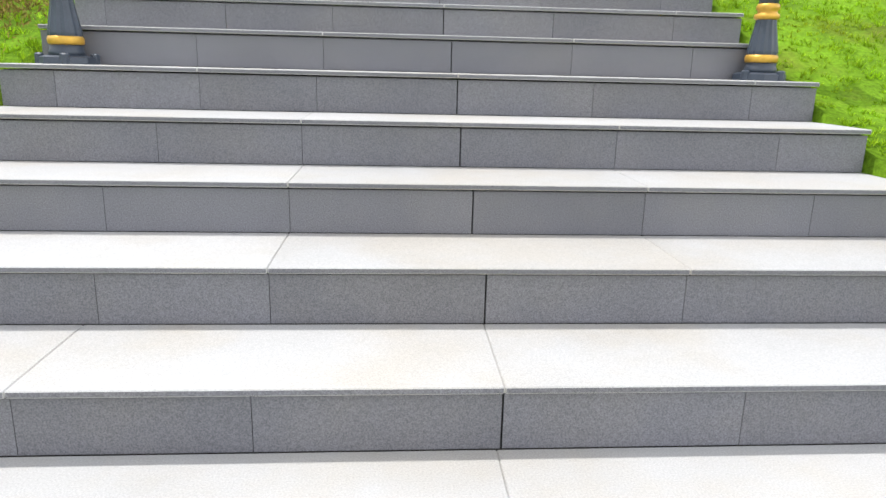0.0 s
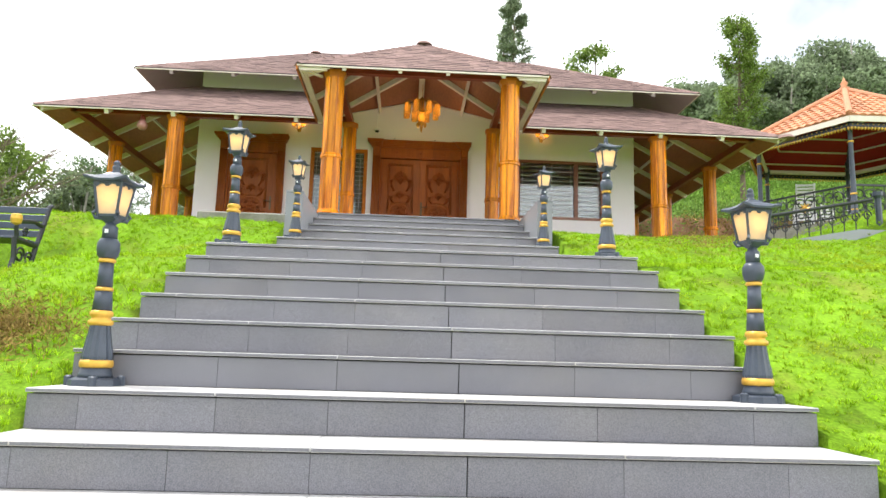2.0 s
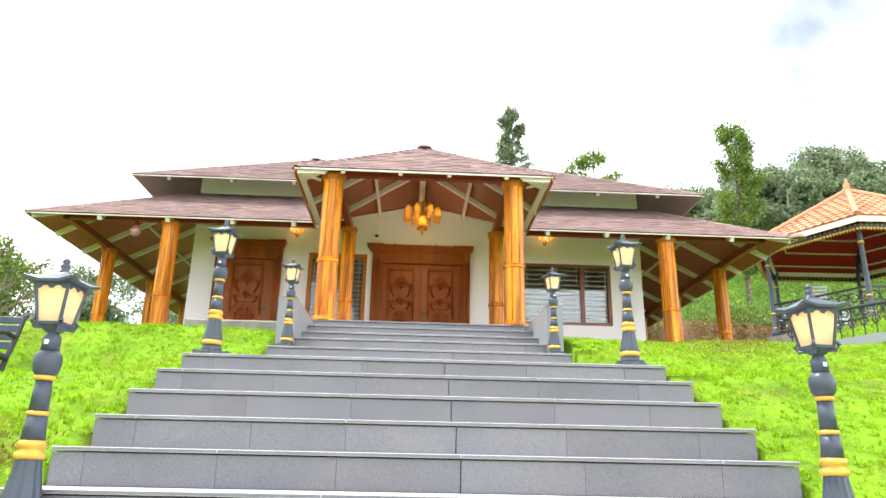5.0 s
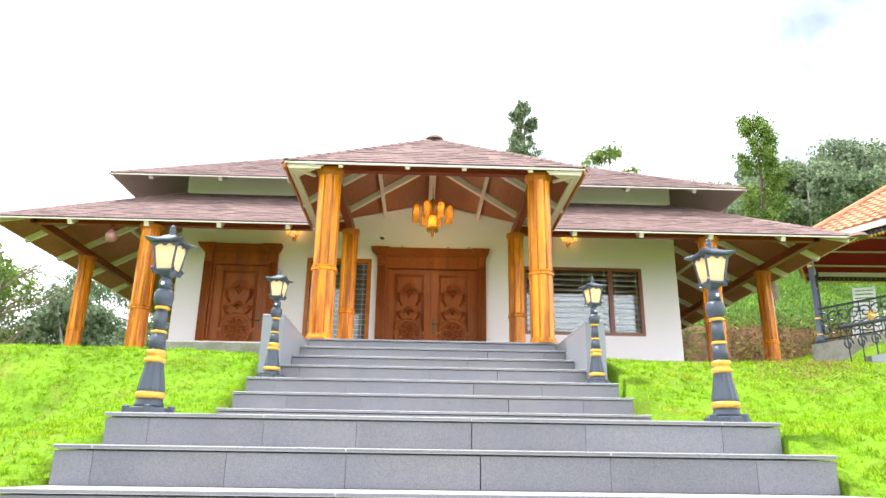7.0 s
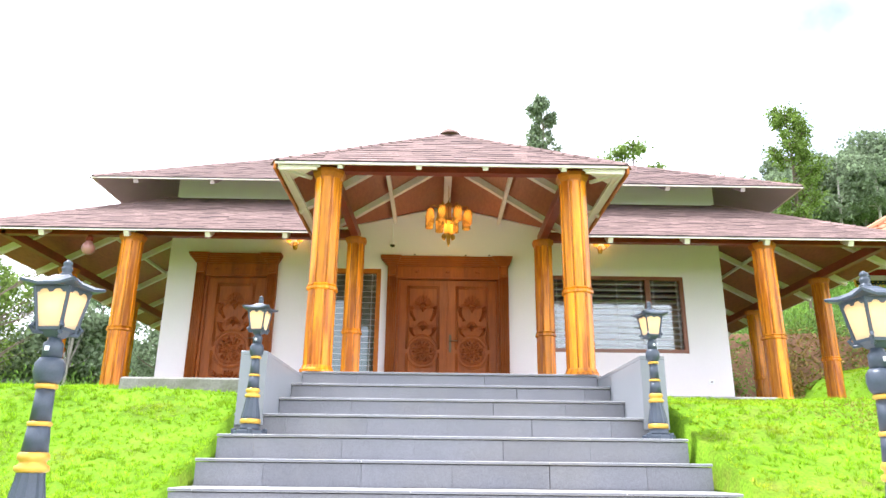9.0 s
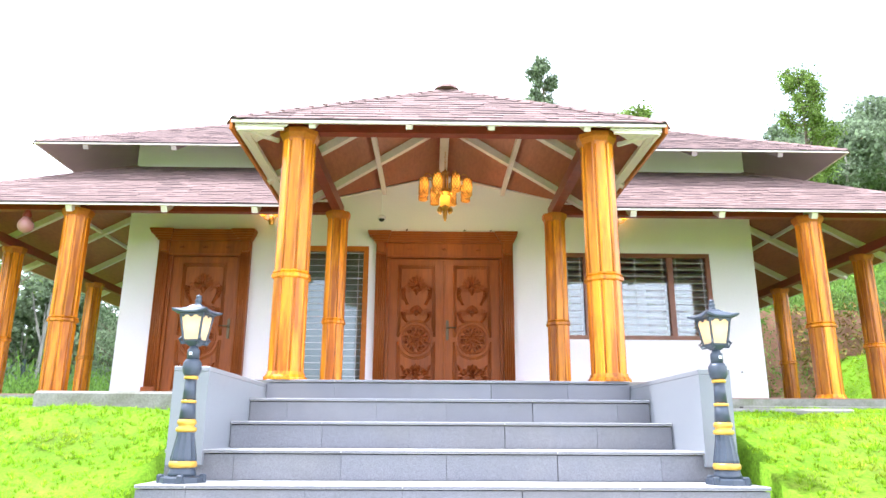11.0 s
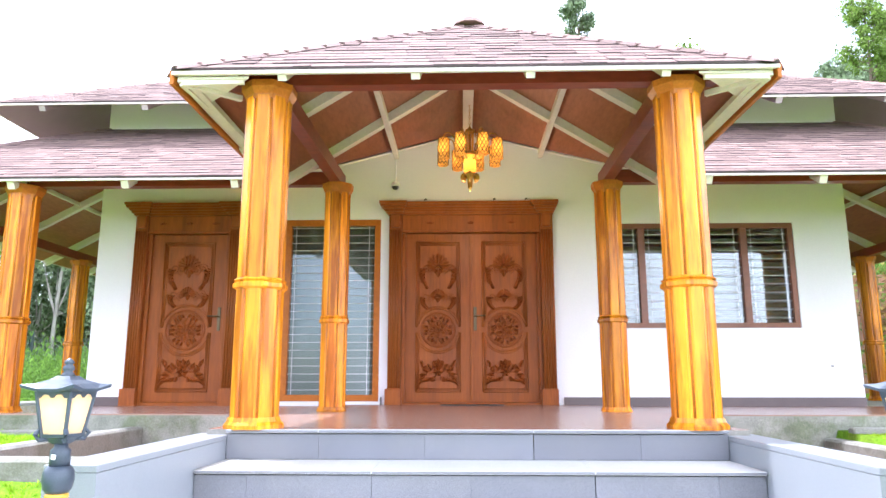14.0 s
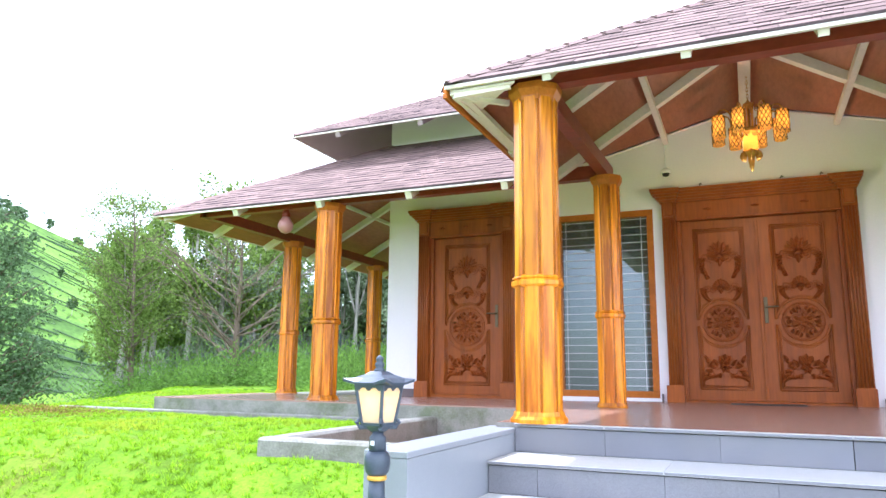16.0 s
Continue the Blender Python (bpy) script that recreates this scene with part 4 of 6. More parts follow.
# ---- windows ----
def window(name, label, x0, x1, z0, z1, mullions, wood, fw, bar_step, blind):
    ob = thing(name, label, "window", kind="structure")
    y = 14.19
    for a, b, c, d in ((x0, x1, z0, z0 + fw), (x0, x1, z1 - fw, z1), (x0, x0 + fw, z0 + fw, z1 - fw), (x1 - fw, x1, z0 + fw, z1 - fw)):
        part("window_frame", box(mesh(), a, b, y - 0.05, y + 0.03, c, d, 0.004), wood, ob)
    edges = [x0 + fw]
    for m in mullions:
        part("mullion", box(mesh(), m - 0.04, m + 0.04, y - 0.045, y + 0.03, z0 + fw, z1 - fw, 0.004), wood, ob)
        edges += [m - 0.04, m + 0.04]
    edges.append(x1 - fw)
    for a, b in zip(edges[::2], edges[1::2]):
        pane = part("pane", box(mesh(), a, b, y, y + 0.006, z0 + fw, z1 - fw), GLASS, ob, "reflecting window glass")
        pane.visible_shadow = False
        k = z0 + fw + bar_step * 0.6
        while k < z1 - fw - 0.02:
            part("grille_bar", tube(mesh(), [(a, y - 0.012, k), (b, y - 0.012, k)], 0.0034, 6), WHITE_PLASTIC, ob)
            k += bar_step
        for v in ((a + 0.05, b - 0.05) if b - a < 0.7 else (a + 0.05, (a + b) / 2 + 0.1, b - 0.07)):
            part("grille_bar", tube(mesh(), [(v, y - 0.02, z0 + fw), (v, y - 0.02, z1 - fw)], 0.0034, 6), WHITE_PLASTIC, ob)
        if blind:
            k = z0 + fw
            while k < z1 - fw:
                part("blind_slat", box(mesh(), a, b, y + 0.12, y + 0.125, k, k + 0.055), BLIND, ob)
                k += 0.098
    return ob


window("window_1", "tall teak-framed window with white grille bars and reflecting glass", -1.24, -0.08, 3.04, 5.2, [], TEAK_DARK, 0.075, 0.092, False)
window("window_2", "wide dark teak window with blinds and white grille bars", 2.66, 4.83, 3.88, 5.13, [3.04, 4.25], WINDOW_WOOD, 0.06, 0.1, True)
# sheet added behind the glass to lift the dark interior to grey-green
built("blind_curtain", box(mesh(), -1.3, -0.02, 14.62, 14.64, 3.0, 5.3), ROOM_BACKING, "added grey-green sheet brightening the room behind the tall window", "curtain")


# ---- porch floor tiles ----
porch = thing("porch_floor", "brown glazed plank tiles on the porch floor", "floor", kind="structure")
rng = random.Random(9)
for j in range(20):
    y0 = 10.095 + 0.2 * j
    if y0 > 14.05:
        break
    x = -0.6 - rng.uniform(0, 0.9)
    while x < 2.54:
        a, b = max(-0.6, x), min(2.54, x + 1.2)
        if b - a > 0.02:
            part("floor_tile", box(mesh(), a + 0.003, b - 0.003, y0 + 0.003, min(14.1, y0 + 0.2) - 0.003, FLOOR - 0.02, FLOOR), FLOOR_TILE, porch)
        x += 1.2
part("grout_bed", box(mesh(), -0.6, 2.54, 10.09, 14.1, FLOOR - 0.05, FLOOR - 0.003), CONCRETE, porch, "pale grout between the tiles")
for a, b in ((-5.5, -0.603), (2.543, 7.44)):
    part("veranda_paving", box(mesh(), a, b, 12.15, 14.105, SLAB_Z, SLAB_Z + 0.012), FLOOR_TILE, porch)

# ---- concrete planter and kerbs ----
planter = thing("planter_kerb", "weathered concrete planter kerb beside the entrance", "planter")
part("front_wall", box(mesh(), -2.04, -0.69, 9.62, 9.76, 2.45, 2.885, 0.018), CONCRETE, planter)
part("side_wall", box(mesh(), -2.04, -1.9, 9.762, 12.14, 2.45, 2.885, 0.018), CONCRETE, planter, "moss-stained side wall")
part("soil_bed", box(mesh(), -1.9, -0.66, 9.76, 12.14, 2.4, 2.62), SOIL, planter, "damp brown soil bed")
planter2 = thing("planter_kerb", "weathered concrete planter kerb on the far side of the entrance", "planter")
part("front_wall", box(mesh(), 2.62, 4.1, 9.9, 10.04, 2.45, 2.8, 0.018), CONCRETE, planter2)
part("side_wall", box(mesh(), 3.96, 4.1, 10.042, 12.14, 2.45, 2.8, 0.018), CONCRETE, planter2)
part("soil_bed", box(mesh(), 2.56, 3.96, 10.04, 12.14, 2.4, 2.62), SOIL, planter2)
built("garden_kerb", box(mesh(), -6.8, -2.045, 11.93, 12.01, 2.6, 2.865, 0.012), CONCRETE, "low weathered concrete kerb along the veranda", "kerb")
built("garden_kerb", box(mesh(), 4.105, 8.6, 11.9, 12.0, 2.6, 2.9, 0.012), CONCRETE, "low weathered concrete kerb along the veranda", "kerb")


# ---- lamp posts ----
def lamp_post():
    ob = thing("lamp_post", "slate-grey iron garden lamp post with gold bands, lit", "lamp post", group="lamp posts beside the stairs")
    part("foot", lathe(mesh(), [(0.12, 0), (0.118, 0.028), (0.095, 0.036)], 8, flute=0.0, turn=0.39), IRON, ob)
    for k in range(4):
        a = math.pi / 2 * k + 0.39
        part("bolt_lug", lathe(mesh(), [(0.02, 0.0), (0.02, 0.04), (0.012, 0.046)], 8, (0.108 * math.cos(a), 0.108 * math.sin(a), 0)), IRON, ob)
    part("pedestal", lathe(mesh(), [(0.075, 0.034), (0.072, 0.055), (0.068, 0.06), (0.066, 0.082)], 20), IRON, ob, smooth=True)
    part("gold_band", lathe(mesh(), [(0.066, 0.08), (0.073, 0.086), (0.074, 0.105), (0.068, 0.116)], 20), GOLD, ob, "gold painted band", smooth=True)
    part("fluted_bell", lathe(mesh(), [(0.068, 0.114), (0.069, 0.13), (0.06, 0.18), (0.049, 0.24), (0.045, 0.273)], 24, flute=0.07), IRON, ob)
    part("gold_band", lathe(mesh(), [(0.046, 0.272), (0.056, 0.279), (0.055, 0.294), (0.043, 0.302), (0.043, 0.312), (0.052, 0.318), (0.05, 0.334), (0.043, 0.343)], 20), GOLD, ob, "gold painted double band", smooth=True)
    part("shaft", lathe(mesh(), [(0.044, 0.342), (0.037, 0.435)], 16), IRON, ob, smooth=True)
    part("gold_band", lathe(mesh(), [(0.037, 0.432), (0.041, 0.436), (0.041, 0.446), (0.036, 0.45)], 16), GOLD, ob, "gold painted ring", smooth=True)
    part("shaft", lathe(mesh(), [(0.035, 0.449), (0.031, 0.568)], 16), IRON, ob, smooth=True)
    part("gold_band", lathe(mesh(), [(0.033, 0.566), (0.039, 0.57), (0.039, 0.58), (0.034, 0.586)], 16), GOLD, ob, "gold painted ring", smooth=True)
    part("bulbous_neck", lathe(mesh(), [(0.034, 0.585), (0.046, 0.6), (0.052, 0.63), (0.05, 0.66), (0.038, 0.68)], 20), IRON, ob, smooth=True)
    part("collar", lathe(mesh(), [(0.034, 0.679), (0.034, 0.735), (0.024, 0.745), (0.022, 0.762)], 16), IRON, ob, smooth=True)
    part("sticker", box(mesh(), -0.008, 0.008, -0.0365, -0.033, 0.705, 0.722), WHITE_PLASTIC, ob, "small white paper sticker")
    # the square lantern, wider at its top
    z0, z1, b0, b1 = 0.79, 0.945, 0.044, 0.066
    part("lantern_base", lathe(mesh(), [(0.028, 0.756), (0.055, 0.775), (0.07, 0.782), (0.072, 0.793)], 4, turn=math.pi / 4), IRON, ob)
    for k in range(4):
        c, s = math.cos(math.pi / 2 * k), math.sin(math.pi / 2 * k)

        def turn(u, v, z):
            return (u * c - v * s, u * s + v * c, z)
        bm = mesh()
        vs = [bm.verts.new(turn(*p)) for p in ((-b0 + 0.004, -b0, z0), (b0 - 0.004, -b0, z0), (b1 - 0.004, -b1, z1), (-b1 + 0.004, -b1, z1),
                                               (-b0 + 0.004, -b0 + 0.004, z0), (b0 - 0.004, -b0 + 0.004, z0), (b1 - 0.004, -b1 + 0.004, z1), (-b1 + 0.004, -b1 + 0.004, z1))]
        for q in ((0, 1, 2, 3), (7, 6, 5, 4), (0, 4, 5, 1), (3, 2, 6, 7)):
            bm.faces.new([vs[i] for i in q])
        part("pane", bm, LAMP_GLASS, ob, "lit frosted glass pane")
        part("mullion", tube(mesh(), [turn(-b0, -b0, z0 - 0.015), turn(-b1, -b1, z1)], 0.007, 6), IRON, ob)
        part("corner_scroll", tube(mesh(), [turn(-b0 - 0.004, -b0 - 0.004, z0 + 0.02), turn(-b0 - 0.016, -b0 - 0.016, z0 + 0.004), turn(-b0 - 0.006, -b0 - 0.006, z0 - 0.018), turn(-0.03, -0.03, 0.775)], 0.009, 6), IRON, ob)
        bm = mesh()
        for i in range(5):
            u = (i - 2) * 0.026
            drop = 0.012 if i % 2 else 0.024
            vs = [bm.verts.new(turn(*p)) for p in ((u - 0.013, -b1 - 0.004, z1 + 0.002), (u - 0.013, -b1 - 0.003, z1 - 0.016), (u - 0.007, -b1 - 0.002, z1 - drop), (u + 0.007, -b1 - 0.002, z1 - drop), (u + 0.013, -b1 - 0.003, z1 - 0.016), (u + 0.013, -b1 - 0.004, z1 + 0.002))]
            bm.faces.new(vs)
        part("scalloped_valance", bm, IRON, ob)
    hood = mesh()
    rings = []
    for r, z, lift in ((0.098, 0.944, 0.014), (0.1, 0.954, 0.016), (0.072, 0.972, 0.0), (0.042, 0.985, 0.0), (0.024, 1.0, 0.0)):
        ring = []
        for i in range(16):
            a = math.pi / 2 * (i // 4) + (i % 4) * math.pi / 8
            m = 1 / max(abs(math.cos(a)), abs(math.sin(a)))
            corner = i % 4 == 2
            ring.append(hood.verts.new((r * m * math.cos(a) * (1.04 if corner else 0.97), r * m * math.sin(a) * (1.04 if corner else 0.97), z + (lift if corner else 0))))
        rings.append(ring)
    for a, b in zip(rings, rings[1:]):
        for i in range(16):
            hood.faces.new((a[i], a[(i + 1) % 16], b[(i + 1) % 16], b[i]))
    hood.faces.new(rings[0][::-1])
    hood.faces.new(rings[-1])
    part("hood", hood, IRON, ob)
    part("finial", lathe(mesh(), [(0.026, 0.998), (0.02, 1.008), (0.015, 1.015), (0.02, 1.024), (0.018, 1.034), (0.012, 1.04), (0.017, 1.046), (0.014, 1.056), (0.003, 1.065)], 12), IRON, ob, smooth=True)
    part("bulb", lathe(mesh(), [(0.012, 0.85), (0.032, 0.868), (0.035, 0.895), (0.02, 0.92)], 12), BULB, ob, "glowing warm bulb", smooth=True)
    return ob


post = lamp_post()
post.matrix_basis = pose(-0.572, 3.57, 5 * RISE, 0, 0, -5)
for x, y, k, a in ((2.56, 3.6, 5, 6), (-0.565, 5.76, 11, -6), (2.45, 5.76, 11, 7), (-0.512, 8.42, 14, -8), (2.455, 8.43, 14, 12)):
    copy_thing(post, pose(x, y, k * RISE, 0, 0, a) @ Matrix.Diagonal((1, 1, 1.0 if k < 11 else 0.965, 1)))


# ---- chandelier, sconces, small fixtures ----
def chandelier(x, y):
    ob = thing("chandelier", "brass chandelier with eight lit amber mosaic shades", "chandelier", (x, y, 0))
    chain = mesh()
    for i in range(9):
        z = 5.93 + 0.036 * i
        c, s = (1, 0) if i % 2 else (0, 1)
        tube(chain, [(0.01 * c * math.cos(a), 0.01 * s * math.cos(a), z + 0.024 * math.sin(a)) for a in [2 * math.pi * k / 8 for k in range(9)]], 0.003, 5)
    part("chain", chain, BRASS, ob)
    part("crown_cup", lathe(mesh(), [(0.008, 5.935), (0.014, 5.915), (0.03, 5.9), (0.05, 5.885), (0.056, 5.865), (0.045, 5.85), (0.02, 5.84)], 16), BRASS, ob, smooth=True)
    part("stem", lathe(mesh(), [(0.013, 5.845), (0.011, 5.62), (0.013, 5.6)], 10), BRASS, ob, smooth=True)
    for k in range(6):
        a = math.pi / 3 * k + 0.2
        part("glass_rod", tube(mesh(), [(0.04 * math.cos(a), 0.04 * math.sin(a), 5.855), (0.034 * math.cos(a), 0.034 * math.sin(a), 5.615)], 0.006, 6), AMBER, ob, "slim amber glass rod", smooth=True)
    part("lower_dish", lathe(mesh(), [(0.03, 5.652), (0.062, 5.642), (0.07, 5.627), (0.066, 5.612), (0.04, 5.602)], 18), BRASS, ob, smooth=True)
    part("bowl", lathe(mesh(), [(0.062, 5.607), (0.066, 5.522), (0.067, 5.442), (0.06, 5.422), (0.04, 5.417)], 20), AMBER, ob, "glowing amber glass bowl", smooth=True)
    part("bulb", lathe(mesh(), [(0.012, 5.472), (0.026, 5.502), (0.024, 5.552), (0.01, 5.582)], 10), BULB, ob, "glowing warm bulb")
    part("finial", lathe(mesh(), [(0.045, 5.422), (0.055, 5.407), (0.042, 5.392), (0.034, 5.372), (0.03, 5.322), (0.022, 5.272), (0.024, 5.257), (0.014, 5.247), (0.012, 5.222), (0.003, 5.215)], 14), BRASS, ob, smooth=True)
    for k in range(4):
        a = math.pi / 2 * k
        c, s = math.cos(a), math.sin(a)
        for i in range(6):
            b = math.radians(-75 + 27 * i)
            bm = tube(mesh(), [(0.035 * c, 0.035 * s, 5.382), ((0.045 + 0.055 * math.cos(b)) * c, (0.045 + 0.055 * math.cos(b)) * s, 5.367 + 0.055 * math.sin(b))], 0.006, 6, 0.013)
            part("shell_rib", bm, BRASS, ob, smooth=True)
    for k in range(8):
        a = math.pi / 4 * k + radians(26)
        c, s = math.cos(a), math.sin(a)
        r = 0.3
        bm = mesh()
        tube(bm, [(q * c, q * s, z) for q, z in ((0.05, 5.575), (0.09, 5.545), (0.14, 5.565), (0.165, 5.645), (0.172, 5.735), (0.19, 5.795), (0.235, 5.825), (0.28, 5.815), (0.3, 5.783), (0.3, 5.755))], 0.008, 6)
        part("arm", bm, BRASS, ob, smooth=True)
        part("scroll", tube(mesh(), [((0.085 + (0.034 - 0.002 * t) * math.cos(0.6 * t)) * c, (0.085 + (0.034 - 0.002 * t) * math.cos(0.6 * t)) * s, 5.840 + (0.034 - 0.002 * t) * math.sin(0.6 * t)) for t in range(11)], 0.004, 5), BRASS, ob)
        sh = part("shade", lathe(mesh(), [(0.052, 5.530), (0.056, 5.540), (0.057, 5.645), (0.056, 5.730), (0.05, 5.750)], 16, (r * c, r * s, 0), cap=False), AMBER, ob, "amber mosaic glass shade", smooth=True)
        lat = mesh()
        for i in range(9):
            for d in (-1, 1):
                tube(lat, [(r * c + 0.0585 * math.cos(d * (i * 0.698 + t * 0.35)), r * s + 0.0585 * math.sin(d * (i * 0.698 + t * 0.35)), 5.535 + 0.0355 * t) for t in range(7)], 0.0042, 4)
        part("lattice", lat, BRONZE, sh, "dark bronze lattice over the glass")
        part("bulb", lathe(mesh(), [(0.01, 5.605), (0.019, 5.630), (0.018, 5.675), (0.008, 5.700)], 8, (r * c, r * s, 0)), BULB, sh, "glowing warm bulb")
        part("rim", lathe(mesh(), [(0.05, 5.747), (0.053, 5.755), (0.02, 5.765)], 14, (r * c, r * s, 0)), BRASS, sh)
    lamp = bpy.data.lights.new("chandelier_glow", "POINT")
    lamp.energy, lamp.color, lamp.shadow_soft_size = 7, (1.0, 0.7, 0.4), 0.12
    lo = new("chandelier_glow", lamp)
    lo.location = (x, y, 5.05)


chandelier(0.985, 12.95)


def sconce(x, y, z):
    ob = thing("wall_sconce", "gilded wall sconce with lit shades under the eave", "wall lamp", (x, y, z), group="gilded wall sconces")
    part("back_plate", lathe(mesh(), [(0.03, -0.06), (0.045, 0), (0.03, 0.06)], 10), BRASS, ob)
    for s in (-1, 1):
        bm = mesh()
        tube(bm, [(0, -0.03, 0), (s * 0.04, -0.08, -0.02), (s * 0.08, -0.1, 0.0), (s * 0.09, -0.1, 0.03)], 0.008, 6)
        arm = part("arm", bm, BRASS, ob)
        part("shade", lathe(mesh(), [(0.03, 0.03), (0.045, 0.05), (0.05, 0.09), (0.055, 0.11)], 10, (s * 0.09, -0.1, 0), cap=False), AMBER, arm, "small glowing amber shade")
        part("bulb", lathe(mesh(), [(0.01, 0.045), (0.018, 0.06), (0.01, 0.085)], 8, (s * 0.09, -0.1, 0)), BULB, arm)
    lamp = bpy.data.lights.new("sconce_glow", "POINT")
    lamp.energy, lamp.color, lamp.shadow_soft_size = 0.6, (1.0, 0.6, 0.25), 0.06
    lo = new("sconce_glow", lamp)
    lo.location = (x, y - 0.12, z + 0.16)


sconce(-1.5, 14.1, 5.56)
sconce(3.5, 14.1, 5.56)
cctv = thing("security_camera", "small white dome security camera with black lens", "camera", (0.09, 14.13, 5.6))
part("housing", lathe(mesh(), [(0.035, 0), (0.038, 0.02), (0.025, 0.05)], 12), WHITE_PLASTIC, cctv, smooth=True)
part("lens", lathe(mesh(), [(0.004, -0.03), (0.02, -0.022), (0.028, 0.0)], 12, (0, -0.012, 0)), BLACK_IRON, cctv, smooth=True)
part("conduit", tube(mesh(), [(0, -0.004, 0.04), (0, -0.004, 0.3)], 0.006, 6), WHITE_PLASTIC, cctv)
cctv.matrix_basis = cctv.matrix_basis @ Matrix.Diagonal((1.6, 1.6, 1.25, 1))
socket = thing("wall_socket", "white socket plate low on the wall", "socket", (5.13, 14.13, 3.44))
part("plate", box(mesh(), -0.045, 0.045, -0.008, 0, -0.03, 0.03, 0.003), WHITE_PLASTIC, socket)
part("switch", box(mesh(), -0.015, 0.015, -0.011, -0.008, -0.012, 0.012), DARK_ROOM, socket)
globe = thing("globe_lamp", "unlit pink glass globe lamp hanging from the veranda beam", "lamp", (-4.0, 12.45, 4.96))
part("globe", lathe(mesh(), [(0.02, -0.09), (0.05, -0.078), (0.075, -0.052), (0.089, -0.018), (0.089, 0.018), (0.075, 0.052), (0.05, 0.085), (0.04, 0.105)], 20), PINK, globe, smooth=True)
part("cap", lathe(mesh(), [(0.05, 0.1), (0.05, 0.14), (0.03, 0.185)], 14), BEAM, globe)
mat_ob = thing("door_mat", "thin dark door mat before the double door", "door mat", (1.0, 13.86, FLOOR))
part("mat", box(mesh(), -0.35, 0.35, -0.14, 0.14, 0, 0.01, 0.003), BLACK_IRON, mat_ob)


# ---- benches ----
def bench(x, y, turn):
    ob = thing("garden_bench", "navy slatted bench with ornate black cast-iron ends", "bench", (x, y, ground_z(x, y) - 0.02), group="lawn benches", turn=turn)
    ob.matrix_basis = ob.matrix_basis @ Matrix.Diagonal((1.1, 1.1, 1.14, 1))
    L = 1.15
    for i in range(5):
        part("seat_slat", box(mesh(), -L / 2, L / 2, -0.2 + 0.085 * i, -0.13 + 0.085 * i, 0.39, 0.41, 0.004), SLAT_PAINT, ob)
    for i in range(4):
        z = 0.47 + 0.085 * i
        yy = 0.23 + 0.03 * i
        part("back_slat", box(mesh(), -L / 2, L / 2, yy, yy + 0.018, z, z + 0.066, 0.004), SLAT_PAINT, ob)
    for s in (-1, 1):
        u = s * (L / 2 - 0.01)
        end = part("end_frame", tube(mesh(), [(u, -0.22, 0), (u, -0.25, 0.08), (u, -0.2, 0.2), (u, -0.23, 0.38), (u, 0.18, 0.37), (u, 0.22, 0.45), (u, 0.36, 0.8), (u, 0.4, 0.82)], 0.026, 8), BLACK_IRON, ob, "ornate black cast-iron end")
        part("rear_leg", tube(mesh(), [(u, 0.18, 0.37), (u, 0.12, 0.2), (u, 0.2, 0.06), (u, 0.25, 0)], 0.026, 8), BLACK_IRON, end)
        part("arm_rest", tube(mesh(), [(u, 0.27, 0.58), (u, 0.1, 0.6), (u, -0.1, 0.57), (u, -0.2, 0.56), (u, -0.22, 0.5), (u, -0.19, 0.4)], 0.022, 8), BLACK_IRON, end)
        part("gold_knob", lathe(mesh(), [(0.01, -0.06), (0.045, -0.04), (0.055, 0.0), (0.05, 0.04), (0.03, 0.05)], 10, (u, -0.23, 0.57)), GOLD, end, "gold painted knob")
        for cy, cz, r in ((-0.1, 0.24, 0.085), (0.06, 0.22, 0.08), (-0.02, 0.1, 0.07), (-0.05, 0.47, 0.05)):
            part("scrollwork", tube(mesh(), [(u, cy + r * (1 - 0.05 * i) * math.cos(0.6 * i), cz + r * (1 - 0.05 * i) * math.sin(0.6 * i)) for i in range(15)], 0.012, 6), BLACK_IRON, end)
    return ob


bench(-4.02, 8.1, 0)
bench(7.5, 8.0, 0)


